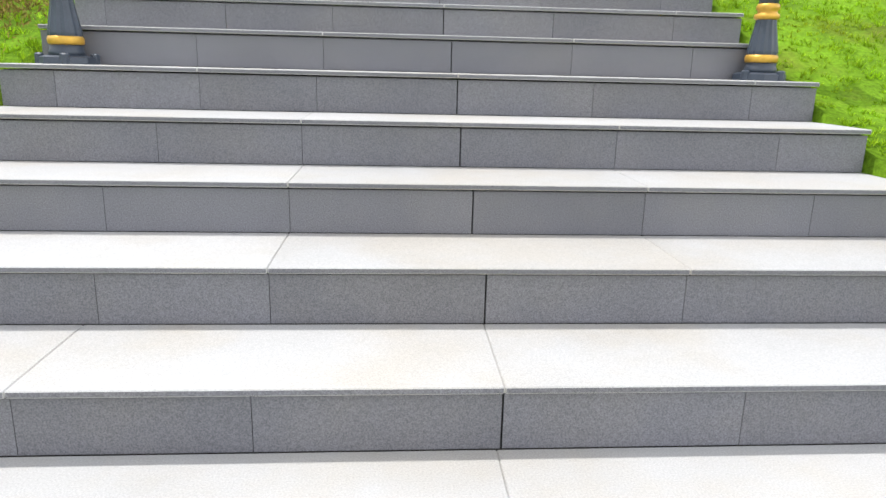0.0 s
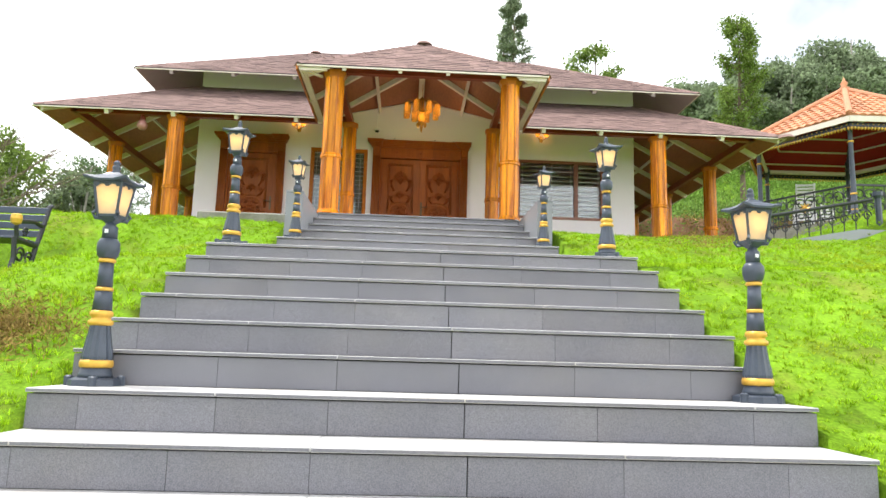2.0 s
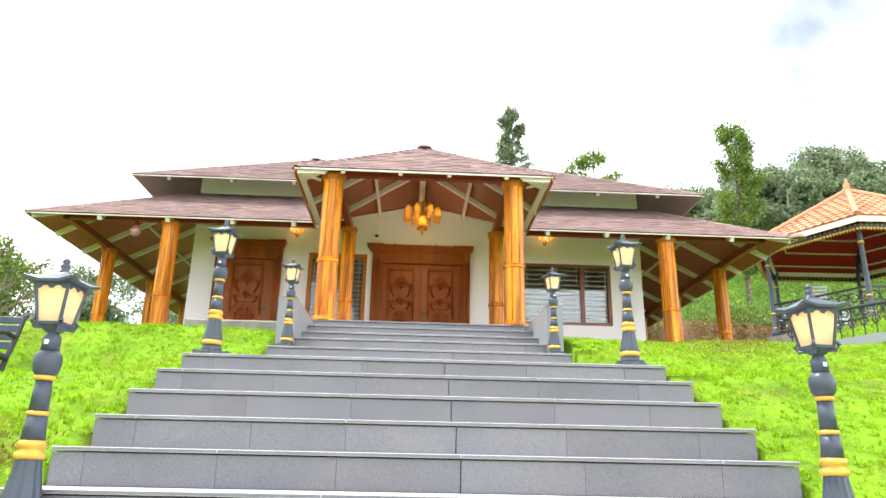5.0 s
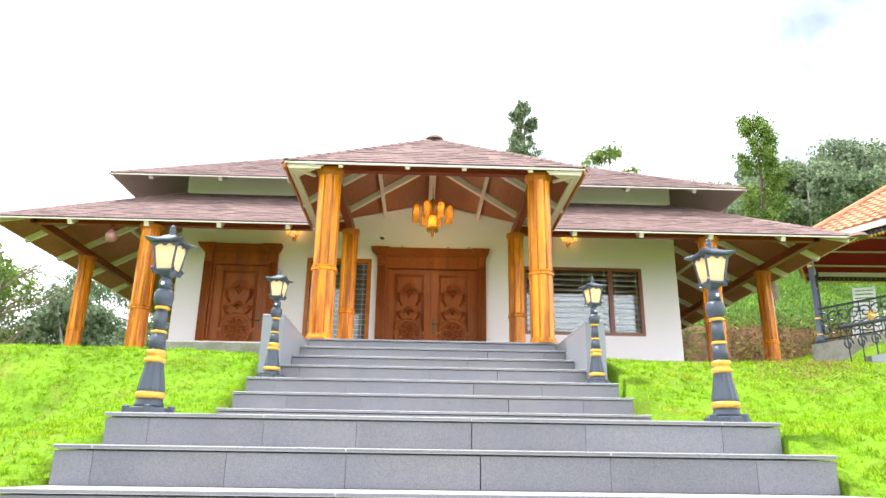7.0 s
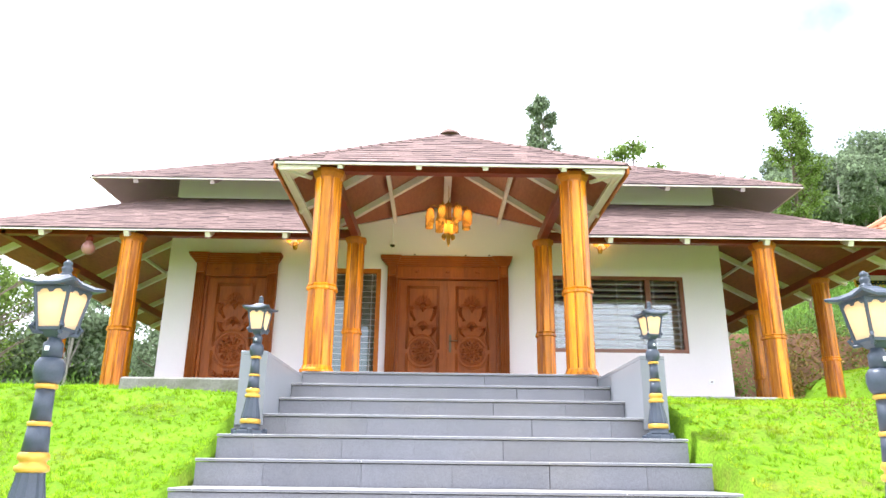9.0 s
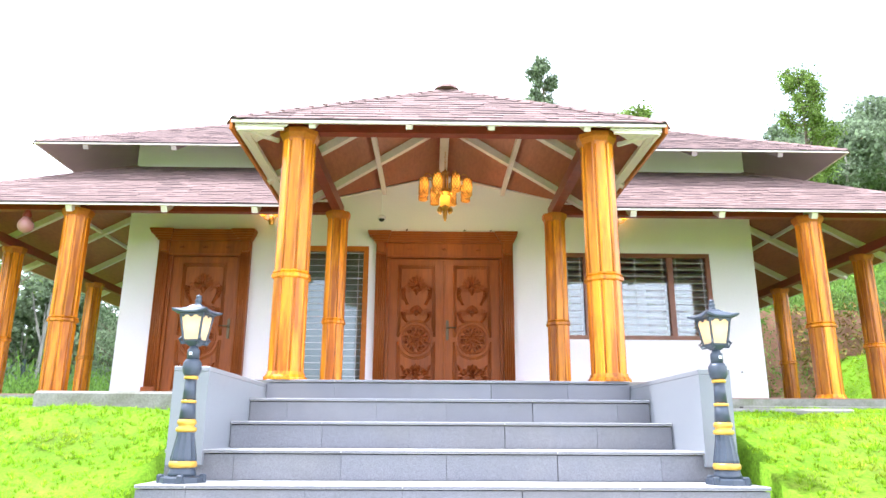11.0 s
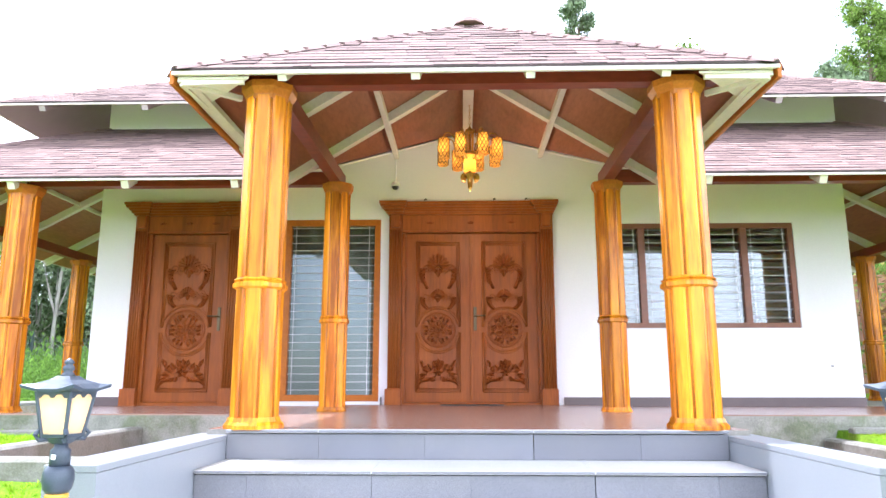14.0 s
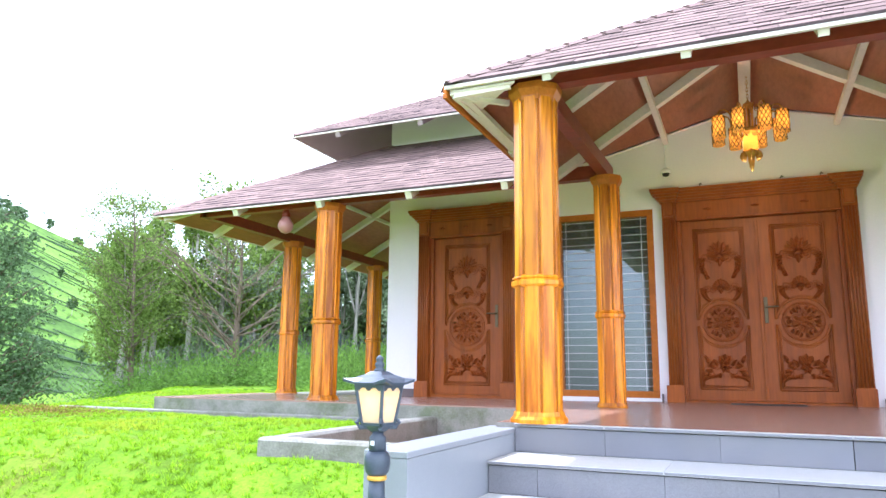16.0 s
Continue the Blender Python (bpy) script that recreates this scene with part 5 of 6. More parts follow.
# ---- pavilion on the upper terrace ----
def pavilion(cx, cy):
    base = 4.28
    ob = thing("garden_pavilion", "hexagonal pavilion with orange clay tile roof and black iron posts", "pavilion")
    R, eave, apex = 2.65, 6.55, 8.05
    a0 = math.atan2(-2.19, -1.39)
    corner = [(cx + R * math.cos(a0 + k * math.pi / 3), cy + R * math.sin(a0 + k * math.pi / 3)) for k in range(6)]
    ring = lambda f, z: [(cx + (x - cx) * f, cy + (y - cy) * f, z) for x, y in corner]
    part("platform", slab(mesh(), ring(0.95, base), 0.9), CONCRETE, ob, "grey concrete platform")
    for k in range(6):
        (ax, ay), (bx, by) = corner[k], corner[(k + 1) % 6]
        tri = [(ax, ay, eave), (bx, by, eave), (cx, cy, apex)]
        slope = part("roof_slope", slab(mesh(), tri, 0.03, 0, 1), [CLAY, MAROON], ob, "maroon boarded roof slope")
        tiles = mesh()
        for a, b, c, d, n in shingle_rows(tri[0], tri[1], tri[2], tri[2], 0.24, 0.2, True):
            if (b - a).length < 0.03:
                continue
            top = [tiles.verts.new(v) for v in (a + n * 0.02, (a + b) / 2 + n * 0.055, b + n * 0.02, c + n * 0.01, (c + d) / 2 + n * 0.03, d + n * 0.01)]
            tiles.faces.new((top[0], top[1], top[4], top[5]))
            tiles.faces.new((top[1], top[2], top[3], top[4]))
            low = [tiles.verts.new(v) for v in (a - n * 0.01, b - n * 0.01)]
            tiles.faces.new((low[0], low[1], top[2], top[1], top[0]))
        part("clay_tiles", tiles, CLAY, slope, "orange clay roof tiles")["kind"] = "stuff"
        part("hip_tile", tube(mesh(), [(ax, ay, eave + 0.05), (cx, cy, apex + 0.06)], 0.07, 8), CLAY, slope)
        for i in range(5):
            s = 0.12 + 0.17 * i
            p = (ax + (cx - ax) * s, ay + (cy - ay) * s, eave + (apex - eave) * s - 0.06)
            q = (bx + (cx - bx) * s, by + (cy - by) * s, eave + (apex - eave) * s - 0.06)
            part("batten", bar(mesh(), p, q, 0.03, 0.04), WHITE_TRIM, slope)
        part("fascia", bar(mesh(), (ax, ay, eave - 0.07), (bx, by, eave - 0.07), 0.03, 0.13), WHITE_TRIM, ob, "cream fascia board")
        f = 0.96
        p, q = ((cx + (ax - cx) * f, cy + (ay - cy) * f, eave - 0.18), (cx + (bx - cx) * f, cy + (by - cy) * f, eave - 0.18))
        part("iron_valance", bar(mesh(), p, q, 0.02, 0.1), BLACK_IRON, ob, "black iron valance")
        drops = mesh()
        P, Q = Vector(p), Vector(q)
        for i in range(34):
            c = P.lerp(Q, (i + 0.5) / 34)
            lathe(drops, [(0.004, -0.12), (0.026, -0.085), (0.022, -0.05), (0.006, -0.04)], 6, c)
        part("gold_drops", drops, GOLD, ob, "gold painted drop ornaments")["kind"] = "stuff"
        studs = mesh()
        for i in range(22):
            c = P.lerp(Q, (i + 0.5) / 22) + Vector((0, 0, 0.01))
            lathe(studs, [(0.004, -0.02), (0.03, 0.0), (0.004, 0.02)], 6, c)
        part("gold_studs", studs, GOLD, ob, "gold painted studs")["kind"] = "stuff"
        g = 0.86
        px, py = cx + (ax - cx) * g, cy + (ay - cy) * g
        post_ob = part("post", lathe(mesh(), [(0.11, base), (0.11, base + 0.12), (0.07, base + 0.18), (0.055, base + 0.9), (0.05, base + 2.0), (0.09, base + 2.12), (0.06, base + 2.28)], 12), IRON, ob, smooth=True)
        for z in (0.2, 0.55, 1.75):
            part("gold_ring", lathe(mesh(), [(0.066, base + z), (0.075, base + z + 0.015), (0.066, base + z + 0.04)], 12, (px, py, 0)), GOLD, post_ob, "gold painted ring")
        post_ob.location = (0, 0, 0)
        for v in post_ob.data.vertices:
            v.co.x += px
            v.co.y += py
        ux, uy = cx + (bx - cx) * g, cy + (by - cy) * g
        part("wall_plate", bar(mesh(), (px, py, eave - 0.12), (ux, uy, eave - 0.12), 0.07, 0.09), WHITE_TRIM, ob)
        if k in (0, 1, 4, 5):
            rail = part("railing", bar(mesh(), (px, py, base + 0.78), (ux, uy, base + 0.78), 0.05, 0.04), BLACK_IRON, ob, "ornate black iron railing")
            part("bottom_rail", bar(mesh(), (px, py, base + 0.1), (ux, uy, base + 0.1), 0.03, 0.03), BLACK_IRON, rail)
            A, B = Vector((px, py, base)), Vector((ux, uy, base))
            d = (B - A).normalized()
            L = (B - A).length
            sc = mesh()
            for i in range(10):
                c = A + d * (L * (i + 0.5) / 10)
                hand = 1 if i % 2 else -1
                for zc, rr in ((0.56, 0.15), (0.28, 0.14)):
                    tube(sc, [c + d * (hand * rr * (1 - 0.055 * t) * math.cos(0.55 * t)) + Vector((0, 0, zc + rr * (1 - 0.055 * t) * math.sin(0.55 * t))) for t in range(15)], 0.016, 5)
                tube(sc, [c + d * (L / 20) + Vector((0, 0, 0.1)), c + d * (L / 20) + Vector((0, 0, 0.78))], 0.012, 5)
            part("scrollwork", sc, BLACK_IRON, rail)["kind"] = "stuff"
            med = mesh()
            for i in range(8):
                a = math.pi / 4 * i
                c = A.lerp(B, 0.5) + Vector((0, 0, 0.44))
                tube(med, [c, c + d * 0.13 * math.cos(a) + Vector((0, 0, 0.13 * math.sin(a)))], 0.03, 5, 0.012)
            part("gold_medallion", med, GOLD, rail, "gold painted flower medallion")
    part("finial", lathe(mesh(), [(0.1, apex), (0.13, apex + 0.08), (0.06, apex + 0.14), (0.09, apex + 0.22), (0.03, apex + 0.3), (0.005, apex + 0.4)], 10, (cx, cy, 0)), CLAY, ob, smooth=True)
    part("hanging_lantern", lathe(mesh(), [(0.02, 5.95), (0.09, 6.0), (0.1, 6.15), (0.05, 6.25), (0.01, 6.6)], 8, (cx, cy, 0)), BLACK_IRON, ob)
    return ob


pavilion(11.84, 16.69)
ramp = thing("ramp_railing", "black iron handrail sloping up beside the pavilion ramp", "railing")
A, B = Vector((7.95, 13.5, 3.98)), Vector((10.0, 13.3, 4.36))
part("handrail", tube(mesh(), [A, B], 0.035, 8), BLACK_IRON, ramp)
part("newel_post", lathe(mesh(), [(0.09, 3.3), (0.09, 3.75), (0.06, 3.82), (0.06, 4.38), (0.1, 4.44), (0.1, 4.52)], 8, (B.x + 0.12, B.y, 0)), IRON, ramp)
for i in range(9):
    p = A.lerp(B, (i + 0.5) / 9)
    part("baluster", tube(mesh(), [p, (p.x, p.y, 3.25)], 0.012, 5), BLACK_IRON, ramp)
    part("scroll", tube(mesh(), [p + Vector((0.09 * (1 - 0.05 * t) * math.cos(0.55 * t), 0, -0.3 + 0.12 * (1 - 0.05 * t) * math.sin(0.55 * t))) for t in range(14)], 0.014, 5), BLACK_IRON, ramp)
rw = mesh()
prism(rw, [(8.2, 2.7), (11.4, 2.7), (11.4, 3.72), (9.6, 3.72), (8.2, 3.45)], 13.15, 13.3)
built("ramp_wall", rw, PARAPET, "grey rendered ramp wall beside the pavilion", "wall", "structure")


def plastic_chair(x, y, z, turn):
    ob = thing("plastic_chair", "white slatted plastic chair under the pavilion roof", "chair", (x, y, z), group="white chairs in the pavilion", turn=turn)
    part("seat", box(mesh(), -0.24, 0.24, -0.22, 0.22, 0.42, 0.45, 0.01), WHITE_PLASTIC, ob)
    for u in (-0.21, 0.21):
        for v in (-0.2, 0.2):
            part("leg", tube(mesh(), [(u, v, 0.42), (u * 1.1, v * 1.15, 0)], 0.022, 6), WHITE_PLASTIC, ob)
        part("back_post", tube(mesh(), [(u, 0.21, 0.44), (u, 0.3, 1.0)], 0.022, 6), WHITE_PLASTIC, ob)
    for i in range(6):
        part("back_slat", box(mesh(), -0.21, 0.21, 0.22 + 0.014 * i, 0.235 + 0.014 * i, 0.5 + 0.085 * i, 0.555 + 0.085 * i), WHITE_PLASTIC, ob)


plastic_chair(11.1, 17.6, 4.28, 160)
plastic_chair(11.75, 17.9, 4.28, 190)
plastic_chair(11.15, 17.6, 4.75, 160)


# ---- planting ----
def quads(name, centres, size, mat, parent=None, label="", seed=1, droop=0.35, aspect=0.5):
    """Many small leaf quads as one mesh."""
    rs = np.random.RandomState(seed)
    c = np.asarray(centres, float)
    n = len(c)
    d = rs.normal(size=(n, 3))
    d[:, 2] -= droop
    d /= np.linalg.norm(d, axis=1)[:, None]
    e = np.cross(d, rs.normal(size=(n, 3)))
    e /= np.linalg.norm(e, axis=1)[:, None]
    s = size * rs.uniform(0.6, 1.4, n)[:, None]
    v = np.stack([c - e * s * aspect * 0.15, c + d * s * 0.5 - e * s * aspect * 0.5, c + d * s, c + d * s * 0.5 + e * s * aspect * 0.5], 1).reshape(-1, 3)
    me = bpy.data.meshes.new(name)
    me.vertices.add(4 * n)
    me.vertices.foreach_set("co", v.ravel())
    me.loops.add(4 * n)
    me.loops.foreach_set("vertex_index", np.arange(4 * n))
    me.polygons.add(n)
    me.polygons.foreach_set("loop_start", np.arange(0, 4 * n, 4))
    me.polygons.foreach_set("loop_total", np.full(n, 4))
    me.update(calc_edges=True)
    me.materials.append(mat)
    ob = new(name, me)
    ob.parent = parent
    if label:
        ob["label"] = label
    return ob


def tree(name, label, x, y, height, spread, crown_from, limbs, leaves, leaf_size, mat, seed, lean=(0, 0), base=None, bare=0.0, trunk_r=0.1, group=""):
    """A tapered trunk with forking limbs and leaves in uneven sprays along them."""
    rng = random.Random(seed)
    rs = np.random.RandomState(seed)
    z0 = ground_z(x, y) - 0.1 if base is None else base
    ob = thing(name, label, "tree", (x, y, z0), group=group)
    trunk = [Vector((lean[0] * s * s + 0.06 * height * 0.3 * noise.noise(Vector((seed, s * 3, 0))), lean[1] * s * s + 0.02 * height * noise.noise(Vector((seed, s * 3, 5))), height * s)) for s in [i / 8 for i in range(9)]]
    bm = tube(mesh(), trunk, trunk_r, 8, trunk_r * 0.15)
    sprays = []
    wood = mesh()
    for i in range(limbs):
        s = crown_from + (0.97 - crown_from) * (i + rng.random()) / limbs
        k = s * 8
        p = trunk[int(k)].lerp(trunk[min(8, int(k) + 1)], k - int(k))
        a = rng.uniform(0, 2 * math.pi)
        reach = spread * (0.35 + 0.65 * math.sin(math.pi * min(1, max(0.05, (s - crown_from) / (1 - crown_from) * 0.85 + 0.15)))) * rng.uniform(0.55, 1.1)
        rise = reach * rng.uniform(0.3, 1.1)
        pts = [p, p + Vector((math.cos(a) * reach * 0.5, math.sin(a) * reach * 0.5, rise * 0.4)), p + Vector((math.cos(a + 0.2) * reach, math.sin(a + 0.2) * reach, rise))]
        tube(wood, pts, trunk_r * 0.35 * (1.1 - s), 5, trunk_r * 0.08)
        sprays += [pts[1].lerp(pts[2], rng.random()) for _ in range(4)] + [pts[2]] * 2
        for _ in range(4 if bare else 2):
            q = pts[1].lerp(pts[2], rng.uniform(0, 0.9))
            b = a + rng.uniform(-1, 1)
            e = q + Vector((math.cos(b), math.sin(b), rng.uniform(0.2, 0.9))) * reach * 0.45
            tube(wood, [q, q.lerp(e, 0.5) + Vector((0, 0, 0.03)), e], trunk_r * 0.13, 4, trunk_r * 0.04)
            sprays += [e, q.lerp(e, 0.6)]
    sprays.append(trunk[-1])
    part("trunk", bm, BARK, ob, smooth=True)
    part("branchwork", wood, BARK, ob)["kind"] = "stuff"
    pick = rs.randint(0, len(sprays), leaves)
    c = np.array([tuple(v) for v in sprays])[pick]
    clump = spread * (0.09 + 0.09 * rs.rand(len(sprays)))[pick][:, None]
    c = c + rs.normal(size=(leaves, 3)) * clump * np.array([1, 1, 0.7])
    quads("crown", c, leaf_size, mat, ob, seed=seed)
    return ob


# tall slim trees behind the house
tree("silver_oak", "tall slim grey-green tree behind the house roof", 5.12, 30, 12.3, 0.72, 0.42, 90, 16000, 0.12, LEAF_GREY, 11, trunk_r=0.16, base=5.3)
tree("silver_oak", "tall slim green tree on the hillside", 15.75, 30, 11.0, 0.95, 0.3, 90, 15000, 0.13, LEAF_PALE, 12, trunk_r=0.16, base=6.2)
tree("silver_oak", "young green tree behind the upper roof", 9.02, 30, 9.2, 1.2, 0.4, 24, 6500, 0.15, LEAF_PALE, 13, trunk_r=0.14, base=6.0)
# trees beside the lawn's far edge
tree("acacia_tree", "slender yellow-green tree leaning beside the fence", -14.4, 20, 6.4, 1.4, 0.25, 70, 10000, 0.075, LEAF_PALE, 21, lean=(-0.5, 0), trunk_r=0.09, base=1.6)
tree("bare_tree", "sparse olive tree with bare spreading branches", -11.1, 20.2, 4.6, 2.2, 0.22, 40, 3000, 0.06, LEAF_PALE, 22, bare=1.0, trunk_r=0.12, base=2.2)
tree("cypress_tree", "dense dark blue-green tree at the lawn's far edge", -15.4, 16.2, 7.6, 1.5, 0.04, 90, 24000, 0.1, LEAF, 23, trunk_r=0.16, base=-0.7)
tree("acacia_tree", "feathery green tree beyond the fence", -14.2, 24, 6.0, 1.8, 0.25, 34, 9000, 0.11, LEAF_GREY, 24, trunk_r=0.11, base=0.5)
tree("acacia_tree", "feathery green tree beyond the fence", -8.0, 26, 6.5, 1.9, 0.2, 36, 10000, 0.11, LEAF_GREY, 25, trunk_r=0.11, base=2.2)
tree("acacia_tree", "feathery green tree beyond the fence", -18.0, 28, 7.0, 2.0, 0.25, 34, 9000, 0.12, LEAF_GREY, 26, trunk_r=0.12, base=-0.5)
tree("acacia_tree", "feathery green tree beyond the fence", -12.2, 30, 7.4, 2.0, 0.2, 36, 10000, 0.12, LEAF, 27, trunk_r=0.12, base=1.2)

tree("acacia_tree", "tall feathery tree rising from the valley", -15.9, 29, 8.6, 1.7, 0.25, 60, 9000, 0.11, LEAF_GREY, 28, trunk_r=0.12, base=0.6)
tree("acacia_tree", "tall feathery tree rising from the valley", -13.6, 31, 8.0, 1.6, 0.25, 60, 9000, 0.11, LEAF_GREY, 29, trunk_r=0.12, base=0.9)


def woods(name, label, spots, leaf_size, mat, per, seed, flat=0.55):
    """A far wood: crowns of many small uneven leaf clumps on pale forking trunks, as one mass."""
    rs = np.random.RandomState(seed)
    pts, stems = [], mesh()
    for x, y, z, h, r in spots:
        fork = np.array([x + 0.05 * r, y, z + h * 0.5])
        tube(stems, [(x, y, z), tuple(fork), (x + 0.12 * r, y, z + h * 0.92)], 0.016 * h, 5, 0.004 * h)
        blobs = rs.randint(13, 22)
        for b in range(blobs):
            q = rs.normal(size=3)
            q /= np.linalg.norm(q)
            c = np.array([x, y, z + h * 0.68]) + q * rs.uniform(0.45, 1.0) * np.array([r * 0.75, r * 0.75, h * 0.3])
            if b % 3 == 0:
                tube(stems, [tuple(fork), tuple(fork * 0.45 + c * 0.55 - np.array([0, 0, 0.1])), tuple(c)], 0.006 * h, 4, 0.002 * h)
            n = int(per / blobs)
            q = rs.normal(size=(n, 3))
            q /= np.linalg.norm(q, axis=1)[:, None]
            q *= rs.uniform(0.25, 1.0, (n, 1)) ** 0.5
            pts.append(c + q * r * rs.uniform(0.16, 0.34) * np.array([1, 1, flat]))
    ob = thing(name, label, "woods", kind="stuff")
    part("trunks", stems, PALE_BARK, ob)["kind"] = "stuff"
    quads("foliage", np.concatenate(pts), leaf_size, mat, ob, seed=seed, aspect=0.7)["kind"] = "stuff"


rng = random.Random(31)
spots = []
for i in range(90):
    y = rng.uniform(44, 74)
    x = rng.uniform(0.43 * y, 1.08 * y)
    spots.append((x, y, ground_z(x, min(y, 70)) - 1, rng.uniform(7.5, 11) * (0.52 + 0.48 * ease(x / y, 0.42, 0.66)), rng.uniform(2.8, 4.4)))
woods("hillside_woods", "dense wood of tall gum trees on the hillside", spots, 0.25, LEAF_GREY, 3900, 31, flat=0.7)
spots = []
for i in range(60):
    y = rng.uniform(27, 46)
    bearing = radians(rng.uniform(14, 44))
    x = 0.85 - (y - 5.9) * math.tan(bearing)
    spots.append((x, y, ground_z(x, min(y, 60)) - 1.0, rng.uniform(4.2, 6.8), rng.uniform(1.3, 2.2)))
woods("valley_woods", "mixed wood of feathery trees beyond the fence", spots, 0.17, LEAF_GREY, 2400, 32, flat=1.1)
spots = []
for i in range(34):
    d, bearing = rng.uniform(23, 36), radians(rng.uniform(35, 48.5))
    x, y = 0.85 - d * math.sin(bearing), 5.9 + d * math.cos(bearing)
    spots.append((x, y, ground_z(x, y) - 0.6, rng.uniform(5.0, 8.0), rng.uniform(1.0, 1.8)))
woods("fence_woods", "olive-green feathery trees close behind the fence", spots, 0.13, LEAF_PALE, 2600, 33, flat=1.5)


def shrubs(name, label, spots, leaf_size, mat, per, seed):
    rs = np.random.RandomState(seed)
    pts = []
    for x, y, r in spots:
        z = ground_z(x, y)
        q = rs.normal(size=(per, 3)) * np.array([0.5, 0.5, 0.32]) * r
        q[:, 2] = np.abs(q[:, 2])
        pts.append(q + np.array([x, y, z]))
    ob = quads(name, np.concatenate(pts), leaf_size, mat, None, seed=seed, droop=-0.2, aspect=0.35)
    tagged(ob, label, "shrubs", kind="stuff")


shrubs("fern_thicket", "bright green ferns growing along the fence", [(-7.2 - 0.75 * i + rng.uniform(-0.4, 0.4), 18.2 + 0.25 * i + rng.uniform(-1.2, 1.8), rng.uniform(0.7, 1.3)) for i in range(16)] +
       [(-8.5 + rng.uniform(-1.5, 2), 21 + rng.uniform(-2, 3), rng.uniform(0.8, 1.4)) for i in range(14)], 0.085, FERN, 2000, 41)
shrubs("hillside_shrubs", "light green shrubs covering the bank behind the house", [(rng.uniform(7.5, 30), rng.uniform(20.8, 42), rng.uniform(0.9, 2.0)) for i in range(170)], 0.15, FERN, 900, 42)
shrubs("bank_ferns", "tall pale green ferns crowding the slope behind the house", [(rng.uniform(7.6, 20), rng.uniform(20.3, 29), rng.uniform(0.7, 1.3)) for i in range(90)], 0.11, LEAF_PALE, 900, 44)
shrubs("slope_bushes", "dark leafy bushes among the ferns on the slope", [(rng.uniform(7.6, 22), rng.uniform(21, 31), rng.uniform(0.6, 1.2)) for i in range(46)], 0.12, LEAF, 800, 45)
shrubs("dark_bushes", "dark green bushes in front of the wood", [(-9 - rng.uniform(0, 6.5), 22.5 + rng.uniform(-1, 4), rng.uniform(0.9, 1.6)) for i in range(34)], 0.2, LEAF, 420, 43)

# earth bank cut behind the house
bank = mesh()
cols = []
for i in range(40):
    x = 5.2 + 0.3 * i
    row = []
    for j in range(9):
        s = j / 8
        w = noise.noise(Vector((x * 0.8, s * 3, 1)))
        row.append(bank.verts.new((x, 19.6 + 1.3 * s + 0.25 * w, 2.9 + 2.6 * s + 0.2 * w)))
    cols.append(row)
for a, b in zip(cols, cols[1:]):
    for j in range(8):
        bank.faces.new((a[j], b[j], b[j + 1], a[j + 1]))
built("earth_bank", bank, SOIL, "steep red-brown cut earth bank behind the house", "bank", "structure", smooth=True)
rs = np.random.RandomState(73)
for name, label, count, size, mat in (("bank_weeds", "green weeds clinging to the earth bank", 9000, 0.09, FERN), ("bank_dry_grass", "dry brown grass hanging on the earth bank", 12000, 0.12, DRY)):
    u, v = rs.uniform(5.2, 16.9, 40)[rs.randint(0, 40, count)] + rs.normal(size=count) * 0.3, np.clip(rs.uniform(0, 1, 40)[rs.randint(0, 40, count)] + rs.normal(size=count) * 0.1, 0, 1)
    spots = np.stack([u, 19.45 + 1.3 * v + 0.12 * rs.normal(size=count), 2.95 + 2.6 * v + 0.08 * rs.normal(size=count)], 1)
    tagged(quads(name, spots, size, mat, None, seed=count, droop=0.2, aspect=0.3), label, "weeds", kind="stuff")

# chain-link fence along the lawn's far edge
fence = thing("chain_link_fence", "chain-link fence on dark green posts beyond the lawn", "fence")
fx = [(-14.0, 14.4), (-15.2, 17.2), (-14.6, 20.2), (-12.8, 22.4), (-10.4, 24.0), (-7.6, 24.8), (-4.8, 25.2)]
for (ax, ay), (bx, by) in zip(fx, fx[1:]):
    za, zb = ground_z(ax, ay), ground_z(bx, by)
    part("fence_post", tube(mesh(), [(ax, ay, za - 0.2), (ax, ay, za + 1.6)], 0.05, 6), GREEN_PAINT, fence)
    net = mesh()
    L = math.hypot(bx - ax, by - ay)
    n = int(L / 0.14)
    for i in range(-10, n):
        for d in (1, -1):
            s0, s1 = i * 0.14 / L, (i * 0.14 + 1.4) / L
            if d < 0:
                s0, s1 = s1, s0
            h0, h1 = 0.05, 1.45
            u0, u1 = s0, s1
            if u1 != u0:
                for lim in (0.0, 1.0):
                    if (u0 - lim) * (u1 - lim) < 0:
                        t = (lim - u0) / (u1 - u0)
                        if (u0 < 0 or u0 > 1) and ((lim == 0.0) == (u0 < 0)):
                            u0, h0 = lim, h0 + (h1 - h0) * t
                        else:
                            u1, h1 = lim, h0 + (h1 - h0) * t
            if min(u0, u1) < -0.001 or max(u0, u1) > 1.001:
                continue
            tube(net, [(ax + (bx - ax) * u0, ay + (by - ay) * u0, za + (zb - za) * u0 + h0), (ax + (bx - ax) * u1, ay + (by - ay) * u1, za + (zb - za) * u1 + h1)], 0.006, 3)
    part("wire_netting", net, WIRE, fence, "galvanised wire netting")["kind"] = "stuff"


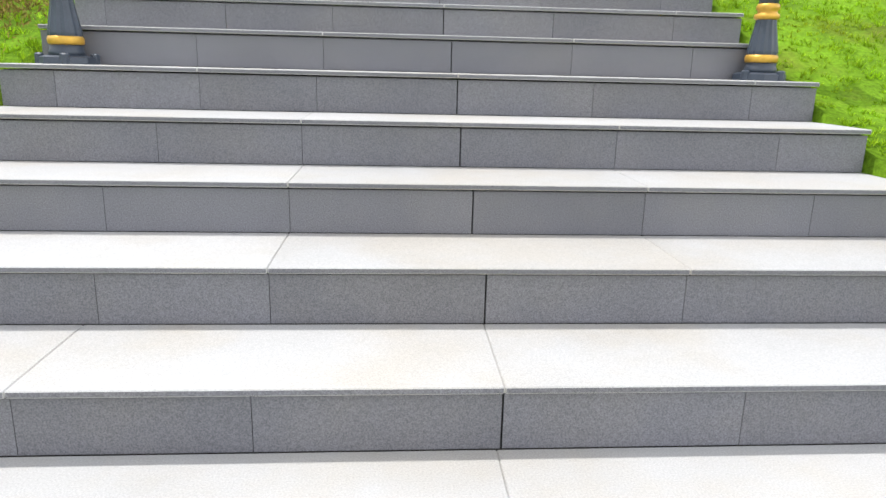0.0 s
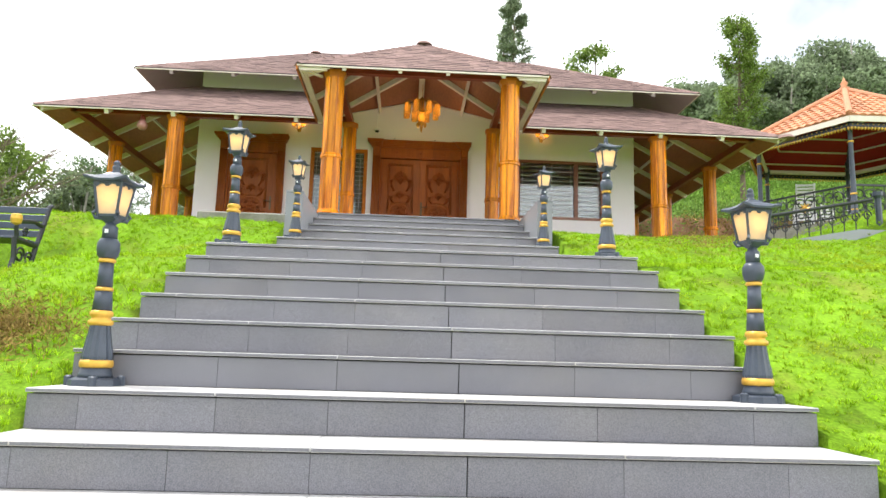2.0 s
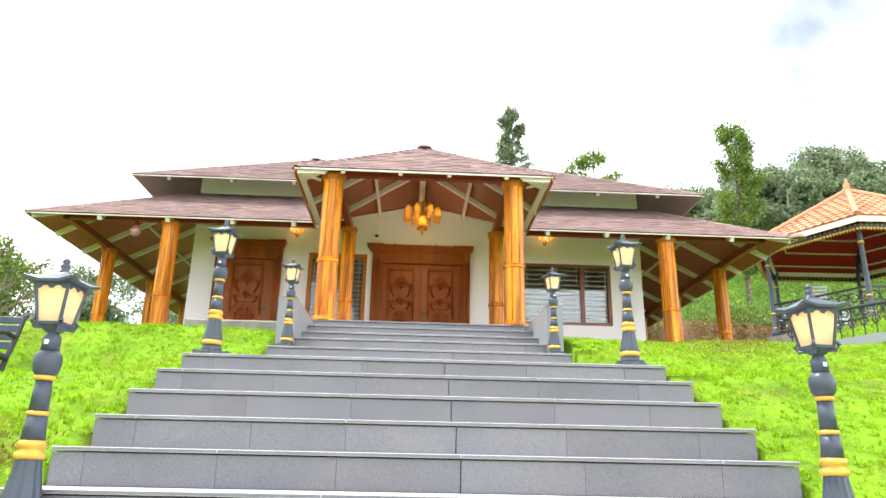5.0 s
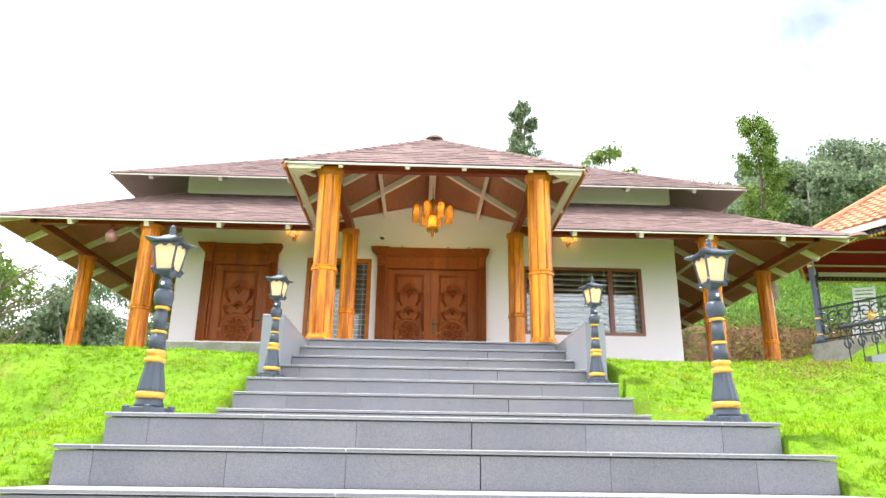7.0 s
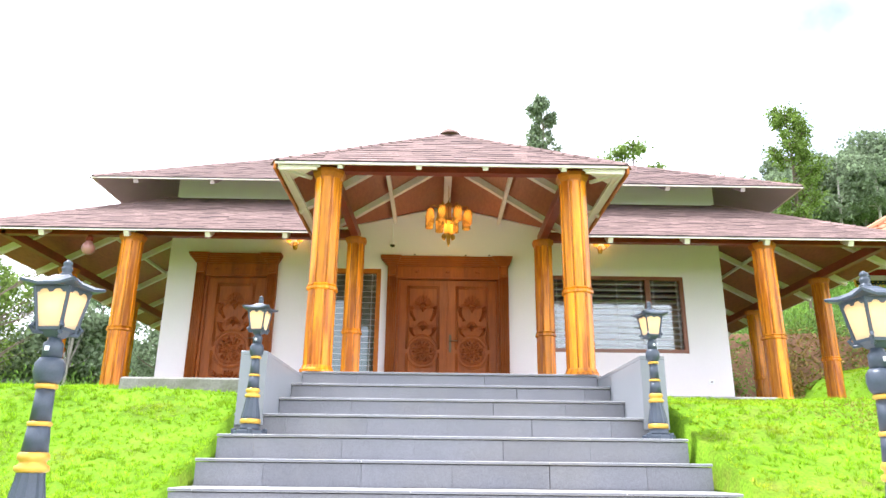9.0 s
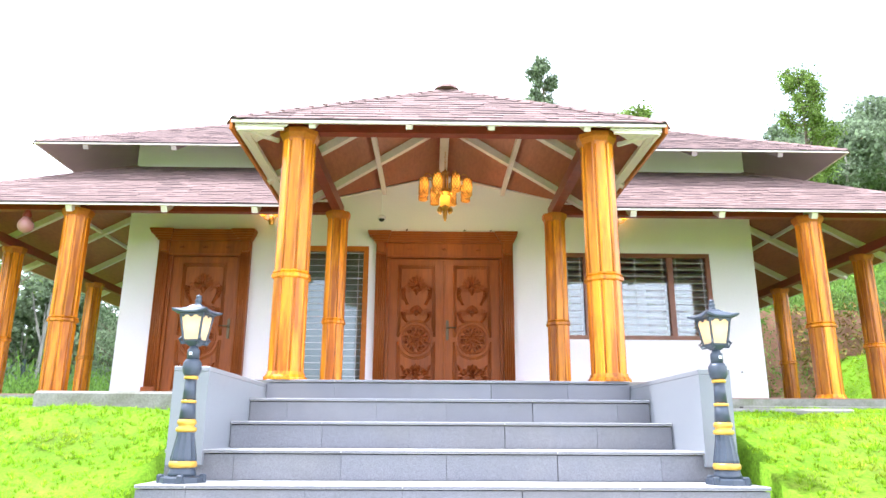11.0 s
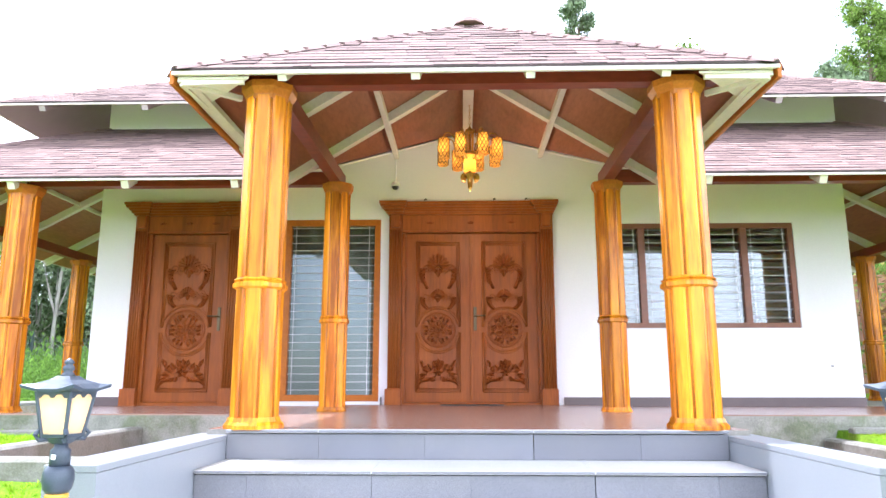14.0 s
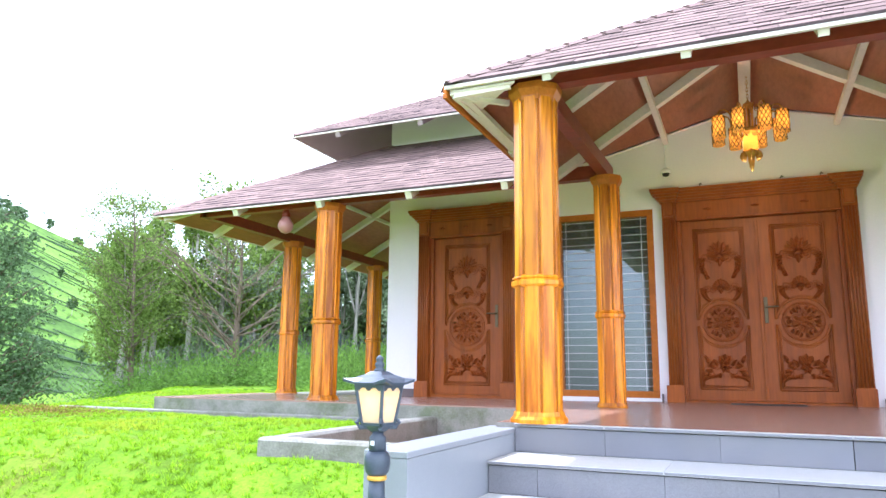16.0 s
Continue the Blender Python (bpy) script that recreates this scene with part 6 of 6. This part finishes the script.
# ---- tea hill across the valley ----
def hill_point(deg, s):
    """A point on the far hill: bearing west of north, and s from its foot (0) to its ridge (1)."""
    ridge = 3.3 + 300 * curve(deg, [(20, 0.045), (35, 0.06), (42, 0.095), (49.7, 0.142), (56, 0.19), (65, 0.23), (90, 0.25)])
    d = 120 + 180 * s
    a = radians(deg)
    z = -14 + (ridge + 14) * (s ** 0.9) + 2.0 * noise.noise(Vector((deg * 0.15, s * 3, 4)))
    return Vector((0.85 - d * math.sin(a), 5.9 + d * math.cos(a), z))


hill = mesh()
grid = {}
for i in range(71):
    for j in range(31):
        grid[i, j] = hill.verts.new(hill_point(20 + i, j / 30))
for i in range(70):
    for j in range(30):
        hill.faces.new((grid[i + 1, j], grid[i, j], grid[i, j + 1], grid[i + 1, j + 1]))
built("tea_hill", hill, TEA, "bright green tea plantation hill across the valley", "hill", "structure", smooth=True)
gaps = thing("tea_terrace_rows", "dark gaps between the terraced tea rows", "terraces", kind="stuff")
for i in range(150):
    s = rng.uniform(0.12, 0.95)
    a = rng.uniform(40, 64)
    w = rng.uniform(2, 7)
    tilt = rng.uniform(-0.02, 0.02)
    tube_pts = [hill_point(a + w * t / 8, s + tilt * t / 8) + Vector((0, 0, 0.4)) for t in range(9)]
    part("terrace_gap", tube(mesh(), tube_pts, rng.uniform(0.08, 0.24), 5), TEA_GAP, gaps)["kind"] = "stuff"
spots = []
for i in range(150):
    a = rng.uniform(24, 75)
    p = hill_point(a, rng.uniform(0.96, 1.0))
    spots.append((p.x, p.y, p.z - 1, rng.uniform(3, 6.5), rng.uniform(1.8, 3.2)))
for i in range(16):
    p = hill_point(rng.uniform(46, 60), rng.uniform(0.25, 0.8))
    spots.append((p.x, p.y, p.z - 1, rng.uniform(4, 7), rng.uniform(1.1, 1.9)))
woods("ridge_woods", "far tree line along the ridge of the tea hill", spots, 0.6, LEAF, 560, 51)


# ---- grass blades ----
def grass(tufts, blades, seed):
    """Short turf: blades leaning out of small tufts, thinner and lower on worn ground."""
    rs = np.random.RandomState(seed)
    x = np.concatenate([rs.uniform(-7.5, 9.5, tufts), rs.uniform(-14, -5.6, tufts // 6), rs.uniform(7.5, 12, tufts // 8)])
    y = np.concatenate([rs.uniform(1.0, 12.6, tufts), rs.uniform(9.5, 17.5, tufts // 6), rs.uniform(12, 19.5, tufts // 8)])
    ok = ~((x > HIGH_X[0] - 0.05) & (x < LOW_X[1] + 0.05))
    ok &= ~((x > -5.55) & (x < 7.5) & (y > 12.1))
    ok &= ~((x > -2.08) & (x < -0.6) & (y > 9.58)) & ~((x > 2.5) & (x < 4.14) & (y > 9.86))
    ok &= ~((y > 11.88) & (y < 12.05) & (x > -6.85) & (x < 8.6))
    x, y = x[ok], y[ok]
    patch = np.array([noise.noise(Vector((a * 0.55, b * 0.55, 3))) + 0.6 * noise.noise(Vector((a * 2.3, b * 2.3, 8))) for a, b in zip(x, y)])
    z = np.array([ground_z(a, b) for a, b in zip(x, y)])
    tall = rs.uniform(0.018, 0.04, len(x)) * (1 + 0.7 * patch)
    tall[(patch > 0.55) | (np.hypot(x + 1.6, (y - 4.1) * 0.8) + 0.4 * patch < 0.45)] *= 0.45
    x, y, z, tall = (np.repeat(v, blades) for v in (x, y, z, tall))
    n = len(x)
    ba = rs.uniform(0, 2 * np.pi, n)
    off = 0.02 * rs.rand(n)
    h = tall * rs.uniform(0.6, 1.15, n)
    bend = h * rs.uniform(0.25, 1.2, n)
    w = rs.uniform(0.004, 0.009, n)
    base = np.stack([x + off * np.cos(ba), y + off * np.sin(ba), z - 0.004], 1)
    side = np.stack([-np.sin(ba) * w / 2, np.cos(ba) * w / 2, np.zeros(n)], 1)
    tip = base + np.stack([np.cos(ba) * bend, np.sin(ba) * bend, h], 1)
    v = np.stack([base - side, base + side, tip], 1).reshape(-1, 3)
    me = bpy.data.meshes.new("lawn_grass")
    me.vertices.add(3 * n)
    me.vertices.foreach_set("co", v.ravel())
    me.loops.add(3 * n)
    me.loops.foreach_set("vertex_index", np.arange(3 * n))
    me.polygons.add(n)
    me.polygons.foreach_set("loop_start", np.arange(0, 3 * n, 3))
    me.polygons.foreach_set("loop_total", np.full(n, 3))
    me.update(calc_edges=True)
    me.materials.append(GRASS)
    tagged(new("lawn_grass", me), "short bright green grass blades on the lawn", "grass", kind="stuff")


grass(78000, 12, 61)
rs = np.random.RandomState(71)
for label, px, py, rad, count in (("clumps of dry brown grass on the slope", -1.6, 4.1, 0.36, 15000), ("clumps of dry brown grass on the slope", 4.6, 8.7, 0.5, 2500), ("dry brown grass at the lawn's edge", -5.9, 11.0, 0.6, 4000)):
    q = rs.normal(size=(count, 2)) * rad * np.array([0.8, 0.6]) + np.array([px, py])
    q = q[q[:, 0] < -0.8] if px < 0 else q
    lump = [(a, b, ground_z(a, b) + 0.05 * max(0, noise.noise(Vector((a * 4, b * 4, 7)))) + 0.01) for a, b in q]
    tagged(quads("dry_grass", lump, 0.035, DRY, None, seed=count, droop=-0.3, aspect=0.18), label, "grass", kind="stuff")
